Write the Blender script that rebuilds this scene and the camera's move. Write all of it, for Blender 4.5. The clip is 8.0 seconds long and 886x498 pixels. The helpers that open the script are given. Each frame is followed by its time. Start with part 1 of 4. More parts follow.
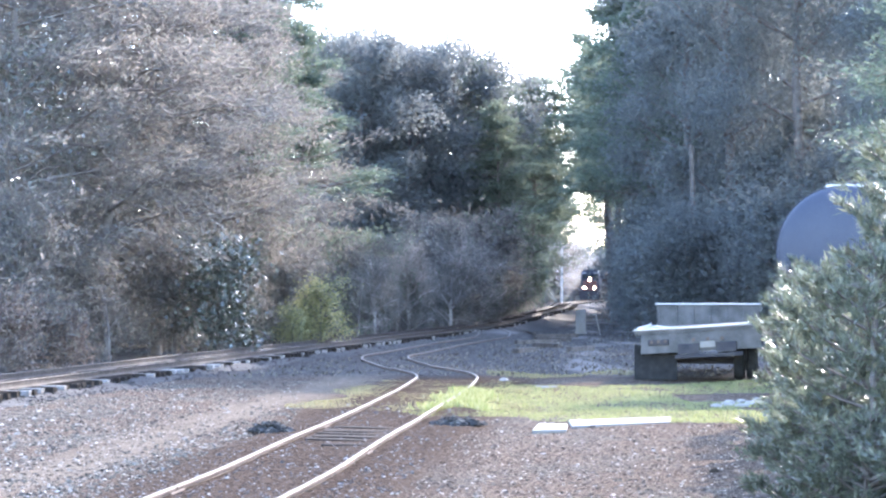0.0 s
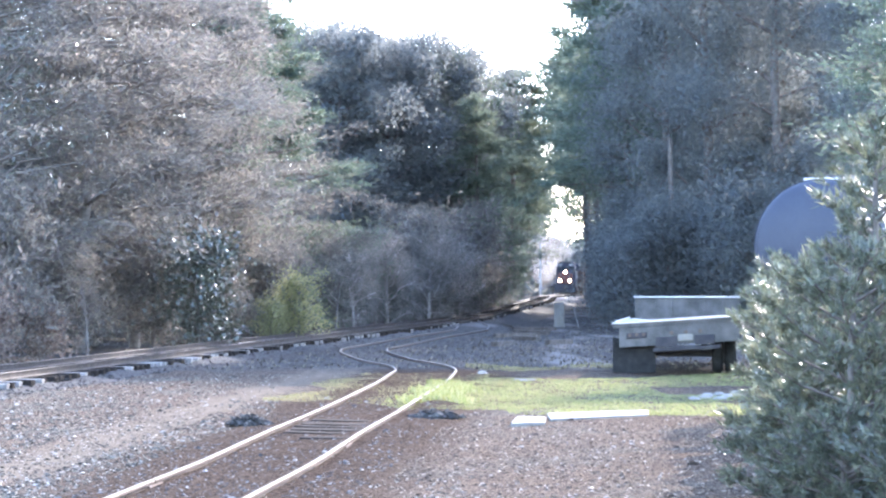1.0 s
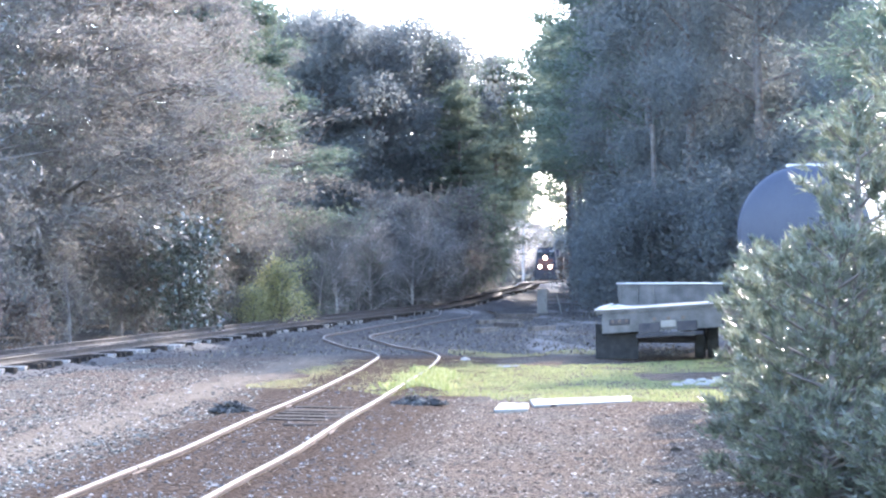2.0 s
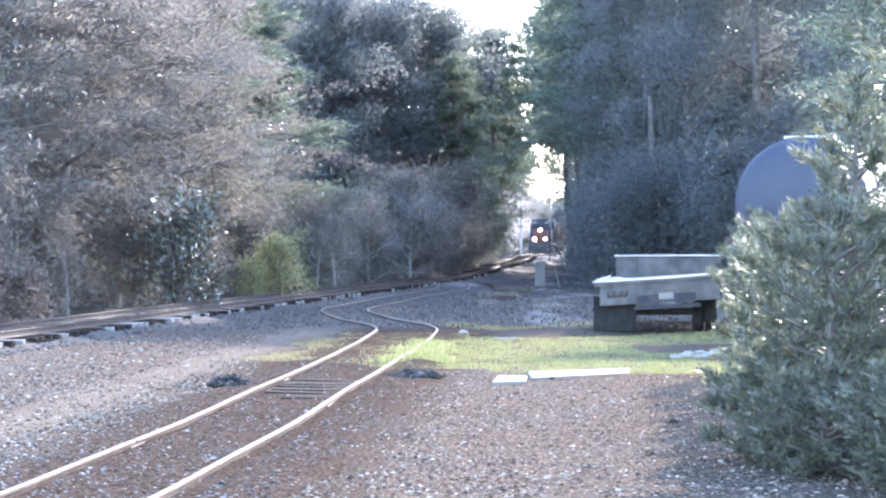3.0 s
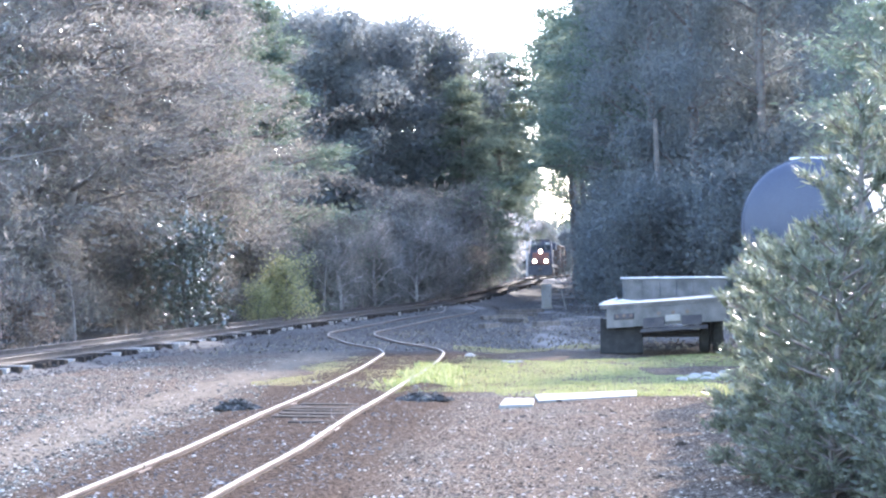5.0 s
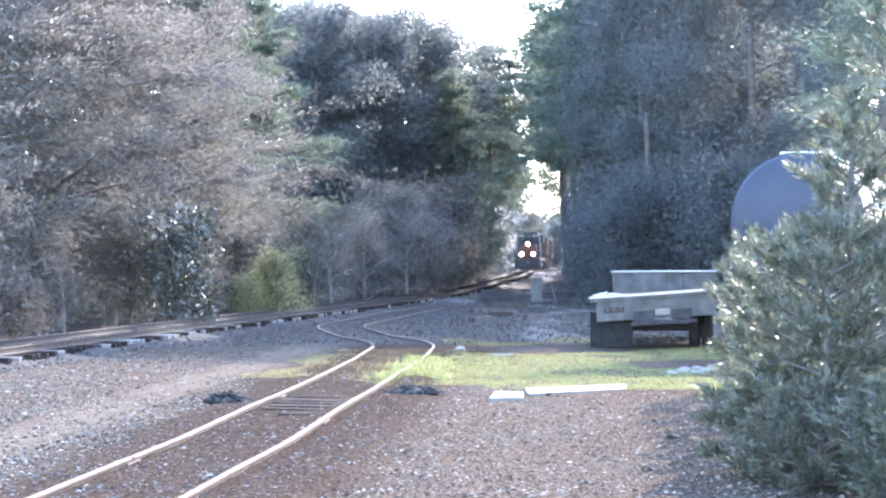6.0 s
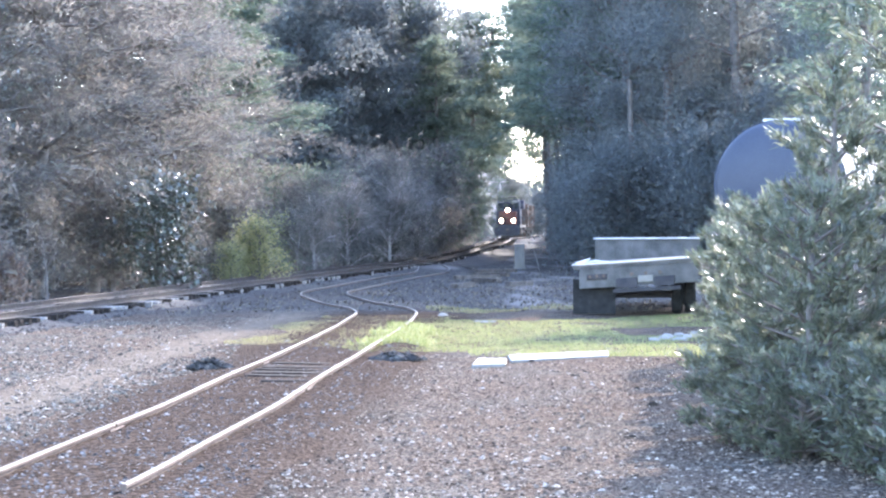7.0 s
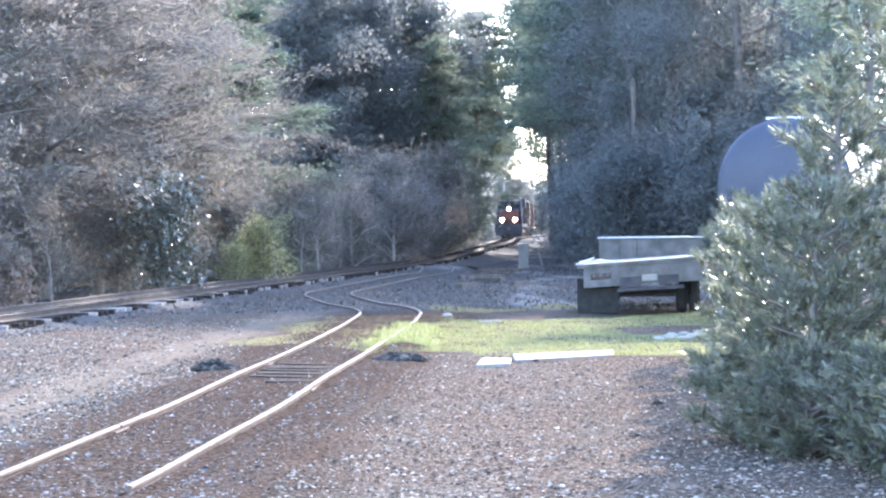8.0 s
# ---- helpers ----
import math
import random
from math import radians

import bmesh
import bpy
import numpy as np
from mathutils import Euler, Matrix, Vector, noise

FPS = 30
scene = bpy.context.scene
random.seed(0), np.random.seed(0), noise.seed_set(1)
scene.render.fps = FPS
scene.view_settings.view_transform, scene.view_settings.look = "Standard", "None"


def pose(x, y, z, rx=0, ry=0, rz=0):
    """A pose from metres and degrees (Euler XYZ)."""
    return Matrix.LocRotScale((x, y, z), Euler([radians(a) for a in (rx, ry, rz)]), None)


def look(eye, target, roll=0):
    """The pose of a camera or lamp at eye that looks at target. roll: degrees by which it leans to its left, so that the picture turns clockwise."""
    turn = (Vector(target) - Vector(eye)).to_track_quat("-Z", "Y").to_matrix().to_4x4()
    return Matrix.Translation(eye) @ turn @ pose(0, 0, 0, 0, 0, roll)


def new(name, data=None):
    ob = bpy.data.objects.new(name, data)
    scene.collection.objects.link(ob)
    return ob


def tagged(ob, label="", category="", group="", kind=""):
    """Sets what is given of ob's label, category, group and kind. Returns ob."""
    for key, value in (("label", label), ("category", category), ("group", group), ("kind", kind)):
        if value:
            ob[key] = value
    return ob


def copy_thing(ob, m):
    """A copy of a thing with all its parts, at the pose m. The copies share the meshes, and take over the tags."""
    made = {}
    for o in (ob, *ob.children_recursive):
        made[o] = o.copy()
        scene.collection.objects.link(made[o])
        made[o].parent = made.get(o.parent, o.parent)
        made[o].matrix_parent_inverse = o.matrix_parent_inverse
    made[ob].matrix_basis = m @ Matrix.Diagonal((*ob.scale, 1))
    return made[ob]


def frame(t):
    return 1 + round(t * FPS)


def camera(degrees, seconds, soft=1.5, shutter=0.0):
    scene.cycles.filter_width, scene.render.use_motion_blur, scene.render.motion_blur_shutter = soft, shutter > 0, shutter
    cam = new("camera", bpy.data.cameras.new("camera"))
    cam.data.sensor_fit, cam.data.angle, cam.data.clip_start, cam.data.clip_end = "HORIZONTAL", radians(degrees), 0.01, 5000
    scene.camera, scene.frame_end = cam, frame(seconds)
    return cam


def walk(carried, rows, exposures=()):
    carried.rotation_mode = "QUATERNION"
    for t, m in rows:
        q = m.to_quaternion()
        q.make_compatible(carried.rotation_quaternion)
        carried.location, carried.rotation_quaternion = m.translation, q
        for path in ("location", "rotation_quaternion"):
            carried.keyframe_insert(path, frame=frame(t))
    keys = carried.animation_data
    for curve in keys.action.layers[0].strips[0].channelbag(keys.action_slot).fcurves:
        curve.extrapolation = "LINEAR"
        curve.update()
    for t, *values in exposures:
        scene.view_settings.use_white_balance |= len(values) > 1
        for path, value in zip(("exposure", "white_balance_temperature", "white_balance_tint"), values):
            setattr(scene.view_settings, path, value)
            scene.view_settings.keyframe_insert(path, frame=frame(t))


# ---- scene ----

# camera: hand-held on one spot, eye 2.15 m over the yard, long lens
cam = camera(24.58, 8.0, soft=2.3)
EYE = (0.0, 0.0, 2.15)
TURNS = ((0, 1.273, 0, 0), (0.5, 1.133, -0.176, -0.025), (1, 1.078, -0.604, 0.004), (1.5, 0.985, -0.946, -0.001),
         (1.7, 0.90, -1.03, -0.02), (2.8, 0.046, -1.14, -0.16), (3, -0.068, -1.144, -0.195), (3.5, -0.153, -1.178, -0.375),
         (4, 0.094, -1.090, -0.535), (4.5, 0.468, -0.969, -0.580), (4.7, 0.59, -0.96, -0.56), (5.8, 0.53, -1.14, -0.34),
         (6, 0.389, -1.247, -0.307), (6.5, -0.117, -1.510, -0.222), (7, -0.549, -1.719, -0.265), (7.5, -0.654, -1.735, -0.373),
         (8, -0.550, -1.609, -0.547))
walk(cam, [(t, pose(*EYE, 90 + p, 0, y) @ pose(0, 0, 0, 0, 0, r)) for t, p, y, r in TURNS], exposures=((0, 3.8, 5900, 19), (8, 3.8, 5900, 19)))

# ---- light ----
SUN_AZ, SUN_EL = radians(25), radians(26)
world = bpy.data.worlds.new("world")
scene.world = world
world.use_nodes = True
sky = world.node_tree.nodes.new("ShaderNodeTexSky")
sky.sky_type, sky.sun_disc = "NISHITA", False
sky.sun_elevation, sky.sun_rotation = SUN_EL, SUN_AZ
sky.air_density, sky.dust_density, sky.ozone_density = 1.0, 0.6, 1.5
world.node_tree.nodes["Background"].inputs[1].default_value = 0.15
world.node_tree.links.new(sky.outputs[0], world.node_tree.nodes["Background"].inputs[0])
sun = new("sun", bpy.data.lights.new("sun", "SUN"))
sun.data.energy, sun.data.angle, sun.data.color = 2.0, radians(0.6), (1.0, 0.91, 0.77)
sun.matrix_world = look((60 * math.sin(SUN_AZ), 60 * math.cos(SUN_AZ), 60 * math.tan(SUN_EL)), (0, 0, 0))


# ---- materials ----
def material(name, a, b, rough=0.8, scale=8.0, metal=0.0, bump=0.3, fine=60.0, spec=0.12):
    """Two tones mixed by coarse and fine noise, with fine relief."""
    m = bpy.data.materials.new(name)
    m.use_nodes = True
    nt, n, lk = m.node_tree, m.node_tree.nodes, m.node_tree.links
    bs = n["Principled BSDF"]
    geo = n.new("ShaderNodeNewGeometry")
    n1, n2, mix, add = n.new("ShaderNodeTexNoise"), n.new("ShaderNodeTexNoise"), n.new("ShaderNodeMixRGB"), n.new("ShaderNodeMath")
    n1.inputs["Scale"].default_value, n1.inputs["Detail"].default_value = scale, 6
    n2.inputs["Scale"].default_value, n2.inputs["Detail"].default_value = fine, 4
    lk.new(geo.outputs["Position"], n1.inputs["Vector"]), lk.new(geo.outputs["Position"], n2.inputs["Vector"])
    add.operation = "MULTIPLY_ADD"
    add.inputs[1].default_value = 0.6
    lk.new(n2.outputs[0], add.inputs[0]), lk.new(n1.outputs[0], add.inputs[2])
    ramp = n.new("ShaderNodeMapRange")
    ramp.inputs[1].default_value, ramp.inputs[2].default_value = 0.55, 1.05
    lk.new(add.outputs[0], ramp.inputs[0]), lk.new(ramp.outputs[0], mix.inputs[0])
    mix.inputs[1].default_value, mix.inputs[2].default_value = (*a, 1), (*b, 1)
    lk.new(mix.outputs[0], bs.inputs["Base Color"])
    bs.inputs["Roughness"].default_value, bs.inputs["Metallic"].default_value = rough, metal
    bs.inputs["Specular IOR Level"].default_value = spec
    if bump:
        bp = n.new("ShaderNodeBump")
        bp.inputs["Strength"].default_value, bp.inputs["Distance"].default_value = bump, 0.02
        lk.new(n2.outputs[0], bp.inputs["Height"]), lk.new(bp.outputs[0], bs.inputs["Normal"])
    return m


def leaf_material(name, tones, rough=0.65, through_light=0.5, spec=0.25):
    """Leaves: each its own tone, shiny on top, letting some light through."""
    m = bpy.data.materials.new(name)
    m.use_nodes = True
    n, lk = m.node_tree.nodes, m.node_tree.links
    bs, out = n["Principled BSDF"], n["Material Output"]
    geo, ramp = n.new("ShaderNodeNewGeometry"), n.new("ShaderNodeValToRGB")
    while len(ramp.color_ramp.elements) < len(tones):
        ramp.color_ramp.elements.new(0.5)
    for i, (el, c) in enumerate(zip(ramp.color_ramp.elements, tones)):
        el.position, el.color = i / (len(tones) - 1), (*c, 1)
    lk.new(geo.outputs["Random Per Island"], ramp.inputs[0])
    lk.new(ramp.outputs[0], bs.inputs["Base Color"])
    bs.inputs["Roughness"].default_value, bs.inputs["Specular IOR Level"].default_value = rough, spec
    tr, ms = n.new("ShaderNodeBsdfTranslucent"), n.new("ShaderNodeMixShader")
    lk.new(ramp.outputs[0], tr.inputs[0])
    ms.inputs[0].default_value = through_light
    lk.new(bs.outputs[0], ms.inputs[1]), lk.new(tr.outputs[0], ms.inputs[2]), lk.new(ms.outputs[0], out.inputs[0])
    return m


def glow(name, colour, strength):
    m = bpy.data.materials.new(name)
    m.use_nodes = True
    bs = m.node_tree.nodes["Principled BSDF"]
    bs.inputs["Base Color"].default_value = (*colour, 1)
    bs.inputs["Emission Color"].default_value, bs.inputs["Emission Strength"].default_value = (*colour, 1), strength
    return m


BARK = material("bark", (0.07, 0.06, 0.052), (0.17, 0.148, 0.13), 0.9, 3, fine=25)
PALE_BARK = material("pale_bark", (0.26, 0.23, 0.21), (0.42, 0.39, 0.36), 0.9, 2, fine=20)
BROWN_LEAF = leaf_material("brown_leaf", ((0.095, 0.088, 0.082), (0.15, 0.133, 0.121), (0.115, 0.12, 0.103), (0.24, 0.208, 0.18)), 0.7, 0.5)
# twigs paler than the other brush, veiling haze put into their tones
TWIG_LEAF = leaf_material("haze_pale_twig", ((0.12, 0.113, 0.103), (0.185, 0.172, 0.156), (0.26, 0.24, 0.215)), 0.8, 0.5)
PINE_LEAF = leaf_material("pine_leaf", ((0.06, 0.09, 0.07), (0.10, 0.13, 0.095), (0.13, 0.15, 0.10)), 0.6, 0.45)
DARK_LEAF = leaf_material("dark_leaf", ((0.10, 0.112, 0.108), (0.125, 0.138, 0.132), (0.16, 0.158, 0.15)), 0.7, 0.6)
GREEN_LEAF = leaf_material("green_leaf", ((0.085, 0.11, 0.08), (0.115, 0.14, 0.10), (0.15, 0.165, 0.12)), 0.65, 0.5)
GLOSSY_LEAF = leaf_material("glossy_leaf", ((0.03, 0.036, 0.024), (0.055, 0.062, 0.04)), 0.33, 0.12, 0.8)
LITTER = leaf_material("litter", ((0.04, 0.034, 0.028), (0.08, 0.068, 0.054), (0.18, 0.155, 0.12)), 0.9, 0.1, 0.05)
RUSSET_LEAF = leaf_material("russet_leaf", ((0.10, 0.072, 0.058), (0.165, 0.125, 0.10), (0.23, 0.195, 0.165)), 0.65, 0.45)
YELLOW_LEAF = leaf_material("yellow_leaf", ((0.16, 0.165, 0.075), (0.22, 0.22, 0.105), (0.30, 0.285, 0.15)), 0.6, 0.5)
NEEDLE = leaf_material("needle", ((0.05, 0.06, 0.038), (0.085, 0.097, 0.06), (0.145, 0.15, 0.10)), 0.40, 0.48, 1.0)
GRASS = leaf_material("grass_blade", ((0.14, 0.158, 0.055), (0.19, 0.20, 0.08), (0.25, 0.24, 0.115)), 0.7, 0.4)
DRY_GRASS = leaf_material("dry_grass_blade", ((0.17, 0.15, 0.075), (0.23, 0.195, 0.105), (0.17, 0.165, 0.07)), 0.7, 0.35)
STONE_GREY = leaf_material("stone_grey", ((0.022, 0.02, 0.016), (0.05, 0.045, 0.036), (0.085, 0.076, 0.061), (0.14, 0.126, 0.103), (0.33, 0.295, 0.245)), 0.9, 0.0, 0.05)
STONE_BROWN = leaf_material("stone_brown", ((0.028, 0.021, 0.015), (0.06, 0.045, 0.034), (0.10, 0.077, 0.058), (0.15, 0.119, 0.091), (0.37, 0.315, 0.255)), 0.9, 0.0, 0.05)
STONE_DARK = leaf_material("stone_dark", ((0.03, 0.028, 0.026), (0.07, 0.065, 0.06), (0.13, 0.12, 0.11), (0.26, 0.24, 0.22)), 0.9, 0.0, 0.05)
STONE_BLACK = leaf_material("stone_black", ((0.018, 0.017, 0.016), (0.04, 0.037, 0.034), (0.09, 0.083, 0.075)), 0.95, 0.0, 0.02)
RAIL_TOP = material("rail_top", (0.10, 0.086, 0.07), (0.17, 0.15, 0.125), 0.75, 2, metal=0.1, bump=0.05)
# main line rails: shade put into a darker copy of the rust
SHADED_RAIL = material("shaded_rail", (0.03, 0.025, 0.022), (0.07, 0.056, 0.048), 0.7, 5)
# dark planks, and main line ties darkened to stand for shade
DARK_WOOD = material("dark_and_shaded_wood", (0.014, 0.011, 0.009), (0.042, 0.034, 0.028), 0.95, 5, fine=40, spec=0.03)
RUST = material("rust", (0.065, 0.048, 0.04), (0.13, 0.095, 0.075), 0.8, 6)
TIE_WOOD = material("tie_wood", (0.045, 0.036, 0.03), (0.13, 0.11, 0.094), 0.9, 5, fine=40)
PALE_WOOD = material("pale_wood", (0.16, 0.14, 0.12), (0.30, 0.27, 0.24), 0.9, 5, fine=40)
# ballast tones lowered to carry the shade on the bank
BALLAST = material("ballast", (0.02, 0.019, 0.018), (0.06, 0.056, 0.052), 0.9, 12, bump=1.0, fine=22)
CONCRETE = material("concrete", (0.16, 0.15, 0.13), (0.25, 0.232, 0.205), 0.85, 3)
BLACK_STEEL = material("black_steel", (0.025, 0.025, 0.03), (0.06, 0.055, 0.055), 0.6, 4, bump=0.1)
DARK_BLUE = material("dark_blue_paint", (0.035, 0.04, 0.06), (0.06, 0.06, 0.075), 0.45, 3, bump=0.05)
# reddish headlight glow, painted as the nose's base colour
GLOW_ORANGE = material("orange_lamp_glow", (0.09, 0.04, 0.03), (0.15, 0.065, 0.045), 0.5, 4, bump=0.05)
BLUE_PAINT = material("blue_paint", (0.037, 0.043, 0.06), (0.048, 0.054, 0.072), 0.4, 1.5, bump=0.03, fine=20)
# white of boards and tarp, also the painted glint on steel edges
WHITE_AND_GLINT = material("white_and_glint", (0.36, 0.355, 0.34), (0.52, 0.51, 0.49), 0.4, 5, bump=0.1)
GREY_PAINT = material("grey_paint", (0.055, 0.053, 0.05), (0.12, 0.114, 0.107), 0.6, 3, bump=0.2)
RUBBER = material("rubber", (0.01, 0.01, 0.01), (0.028, 0.027, 0.026), 0.8, 6)
GLASS = material("dark_glass", (0.02, 0.025, 0.03), (0.03, 0.035, 0.04), 0.08, 3, bump=0, spec=0.5)
HEADLIGHT = glow("headlight_glow", (1.0, 0.62, 0.38), 4.5)


# ---- mesh helpers ----
rng = np.random.default_rng(7)


def mesh_object(name, verts, faces, mat, parent=None, label="", smooth=False):
    me = bpy.data.meshes.new(name)
    me.from_pydata(verts.tolist() if hasattr(verts, "tolist") else verts, [], faces.tolist() if hasattr(faces, "tolist") else faces)
    for m in mat if isinstance(mat, (list, tuple)) else [mat]:
        me.materials.append(m)
    if smooth:
        me.shade_smooth()
    ob = new(name, me)
    ob.parent = parent
    return tagged(ob, label)


def part(name, bm, mat, parent=None, label="", smooth=False):
    me = bpy.data.meshes.new(name)
    bm.normal_update()
    bm.to_mesh(me)
    bm.free()
    for m in mat if isinstance(mat, (list, tuple)) else [mat]:
        me.materials.append(m)
    if smooth:
        me.shade_smooth()
    ob = new(name, me)
    ob.parent = parent
    return tagged(ob, label)


def box(bm, x0, x1, y0, y1, z0, z1, bevel=0.0):
    """A box with rounded edges, added to bm."""
    g = bmesh.ops.create_cube(bm, size=1.0, matrix=Matrix.Translation(((x0 + x1) / 2, (y0 + y1) / 2, (z0 + z1) / 2)) @ Matrix.Diagonal((x1 - x0, y1 - y0, z1 - z0, 1)))
    if bevel:
        edges = list({e for v in g["verts"] for e in v.link_edges})
        bmesh.ops.bevel(bm, geom=edges, offset=bevel, segments=2, affect="EDGES", profile=0.5)
    return bm


def boxed(*a, bevel=0.0):
    return box(bmesh.new(), *a, bevel=bevel)


def rod(bm, p, q, r0, r1=None, seg=8):
    """A tapered round bar from p to q, added to bm."""
    p, q = Vector(p), Vector(q)
    turn = (q - p).to_track_quat("Z", "Y").to_matrix().to_4x4()
    bmesh.ops.create_cone(bm, cap_ends=True, segments=seg, radius1=r0, radius2=r0 if r1 is None else r1, depth=(q - p).length, matrix=Matrix.Translation((p + q) / 2) @ turn)
    return bm


def empty(name, m, label="", category="", group="", kind=""):
    ob = new(name)
    ob.matrix_basis = m
    return tagged(ob, label, category, group, kind)


def rhombi(pts, length, width, direction=None, droop=0.0, simple=False):
    """Pointed leaves, one a point, turned at random or along direction."""
    n = len(pts)
    d = rng.normal(size=(n, 3)) if direction is None else direction + rng.normal(size=(n, 3)) * 0.45
    d[:, 2] -= droop
    d /= np.linalg.norm(d, axis=1)[:, None] + 1e-9
    s = np.cross(d, rng.normal(size=(n, 3)))
    s /= np.linalg.norm(s, axis=1)[:, None] + 1e-9
    L = (length * rng.uniform(0.6, 1.3, n))[:, None]
    W = (width * rng.uniform(0.6, 1.3, n))[:, None]
    if simple:
        v = np.stack([pts - s * W * 0.5, pts + s * W * 0.5, pts + d * L], 1).reshape(-1, 3)
        return v, np.arange(3 * n).reshape(-1, 3)
    v = np.stack([pts, pts + d * L * 0.5 + s * W * 0.5, pts + d * L, pts + d * L * 0.5 - s * W * 0.5], 1).reshape(-1, 3)
    return v, np.arange(4 * n).reshape(-1, 4)


def tube(store, pts, r0, r1, seg=6):
    """A tapered, bent limb along pts, added to the store of verts and faces."""
    vs, fs = store
    pts = np.asarray(pts, float)
    base, k = len(vs), len(pts)
    for i, p in enumerate(pts):
        t = pts[min(i + 1, k - 1)] - pts[max(i - 1, 0)]
        t /= np.linalg.norm(t) + 1e-9
        a = np.cross(t, (0.3, 0.9, 0.1))
        a /= np.linalg.norm(a)
        b = np.cross(t, a)
        r = r0 + (r1 - r0) * i / (k - 1)
        for j in range(seg):
            w = 2 * math.pi * j / seg
            vs.append(p + r * (a * math.cos(w) + b * math.sin(w)))
    for i in range(k - 1):
        for j in range(seg):
            fs.append((base + i * seg + j, base + i * seg + (j + 1) % seg, base + (i + 1) * seg + (j + 1) % seg, base + (i + 1) * seg + j))


# ---- the lines of the two tracks: y, x, height of the rail's top ----
MAIN = np.array([(-60, -24.5, 0.33), (20, -13.0, 0.33), (45, -9.3, 0.35), (65.5, -6.3, 0.37), (90, -2.1, 0.42), (110, 1.4, 0.46), (120, 3.2, 0.58),
                 (138, 5.6, 0.86), (165, 9.2, 1.14), (195, 11.55, 1.22), (229, 13.75, 1.22), (268, 17.7, 1.2), (308, 22.1, 1.17), (345, 26.7, 1.15), (420, 37.0, 1.1)])
SIDING = np.array([(11, -3.55, 0.10), (17, -2.62, 0.10), (20.4, -2.27, 0.10), (24, -1.86, 0.10), (29.6, -1.42, 0.10), (33, -1.08, 0.10), (36.9, -0.75, 0.10), (44, -0.22, 0.10), (51.0, 0.14, 0.10), (54, -0.08, 0.10), (58, -1.0, 0.10),
                   (64.7, -1.84, 0.10), (68.3, -1.94, 0.10), (73, -1.31, 0.10), (85, 0.34, 0.12), (94, 2.3, 0.2), (100, 2.57, 0.26), (112, 2.3, 0.36)])


def line_of(rows, soft, step=0.25):
    """Dense smooth line through the rows: arrays y, x, z."""
    y = np.arange(rows[0, 0], rows[-1, 0], step)
    k = max(1, int(soft / step))
    ker = np.hanning(2 * k + 3)
    ker /= ker.sum()
    out = []
    for c in (1, 2):
        v = np.interp(y, rows[:, 0], rows[:, c])
        out.append(np.convolve(np.pad(v, k + 1, mode="reflect", reflect_type="odd"), ker, mode="valid"))
    return y, out[0], out[1]


MAIN_LINE, SIDE_LINE = line_of(MAIN, 14), line_of(SIDING, 1.9)


def main_at(y):
    return float(np.interp(y, MAIN_LINE[0], MAIN_LINE[1])), float(np.interp(y, MAIN_LINE[0], MAIN_LINE[2]))


def smooth01(a, b, v):
    t = np.clip((v - a) / (b - a), 0, 1)
    return t * t * (3 - 2 * t)


def ground_z(x, y):
    """Height of the ground: flat yard, rising gently far off."""
    return 0.6 * smooth01(105, 190, y) + 0.25 * smooth01(-8, -18, x) * smooth01(30, 60, y)


def bump_z(x, y):
    """Small unevenness of the near yard."""
    if abs(x) > 19 or y < 14 or y > 64:
        return 0.0
    return noise.noise(Vector((x * 0.55, y * 0.4, 3))) * 0.035 + noise.noise(Vector((x * 1.9, y * 1.9, 7))) * 0.015


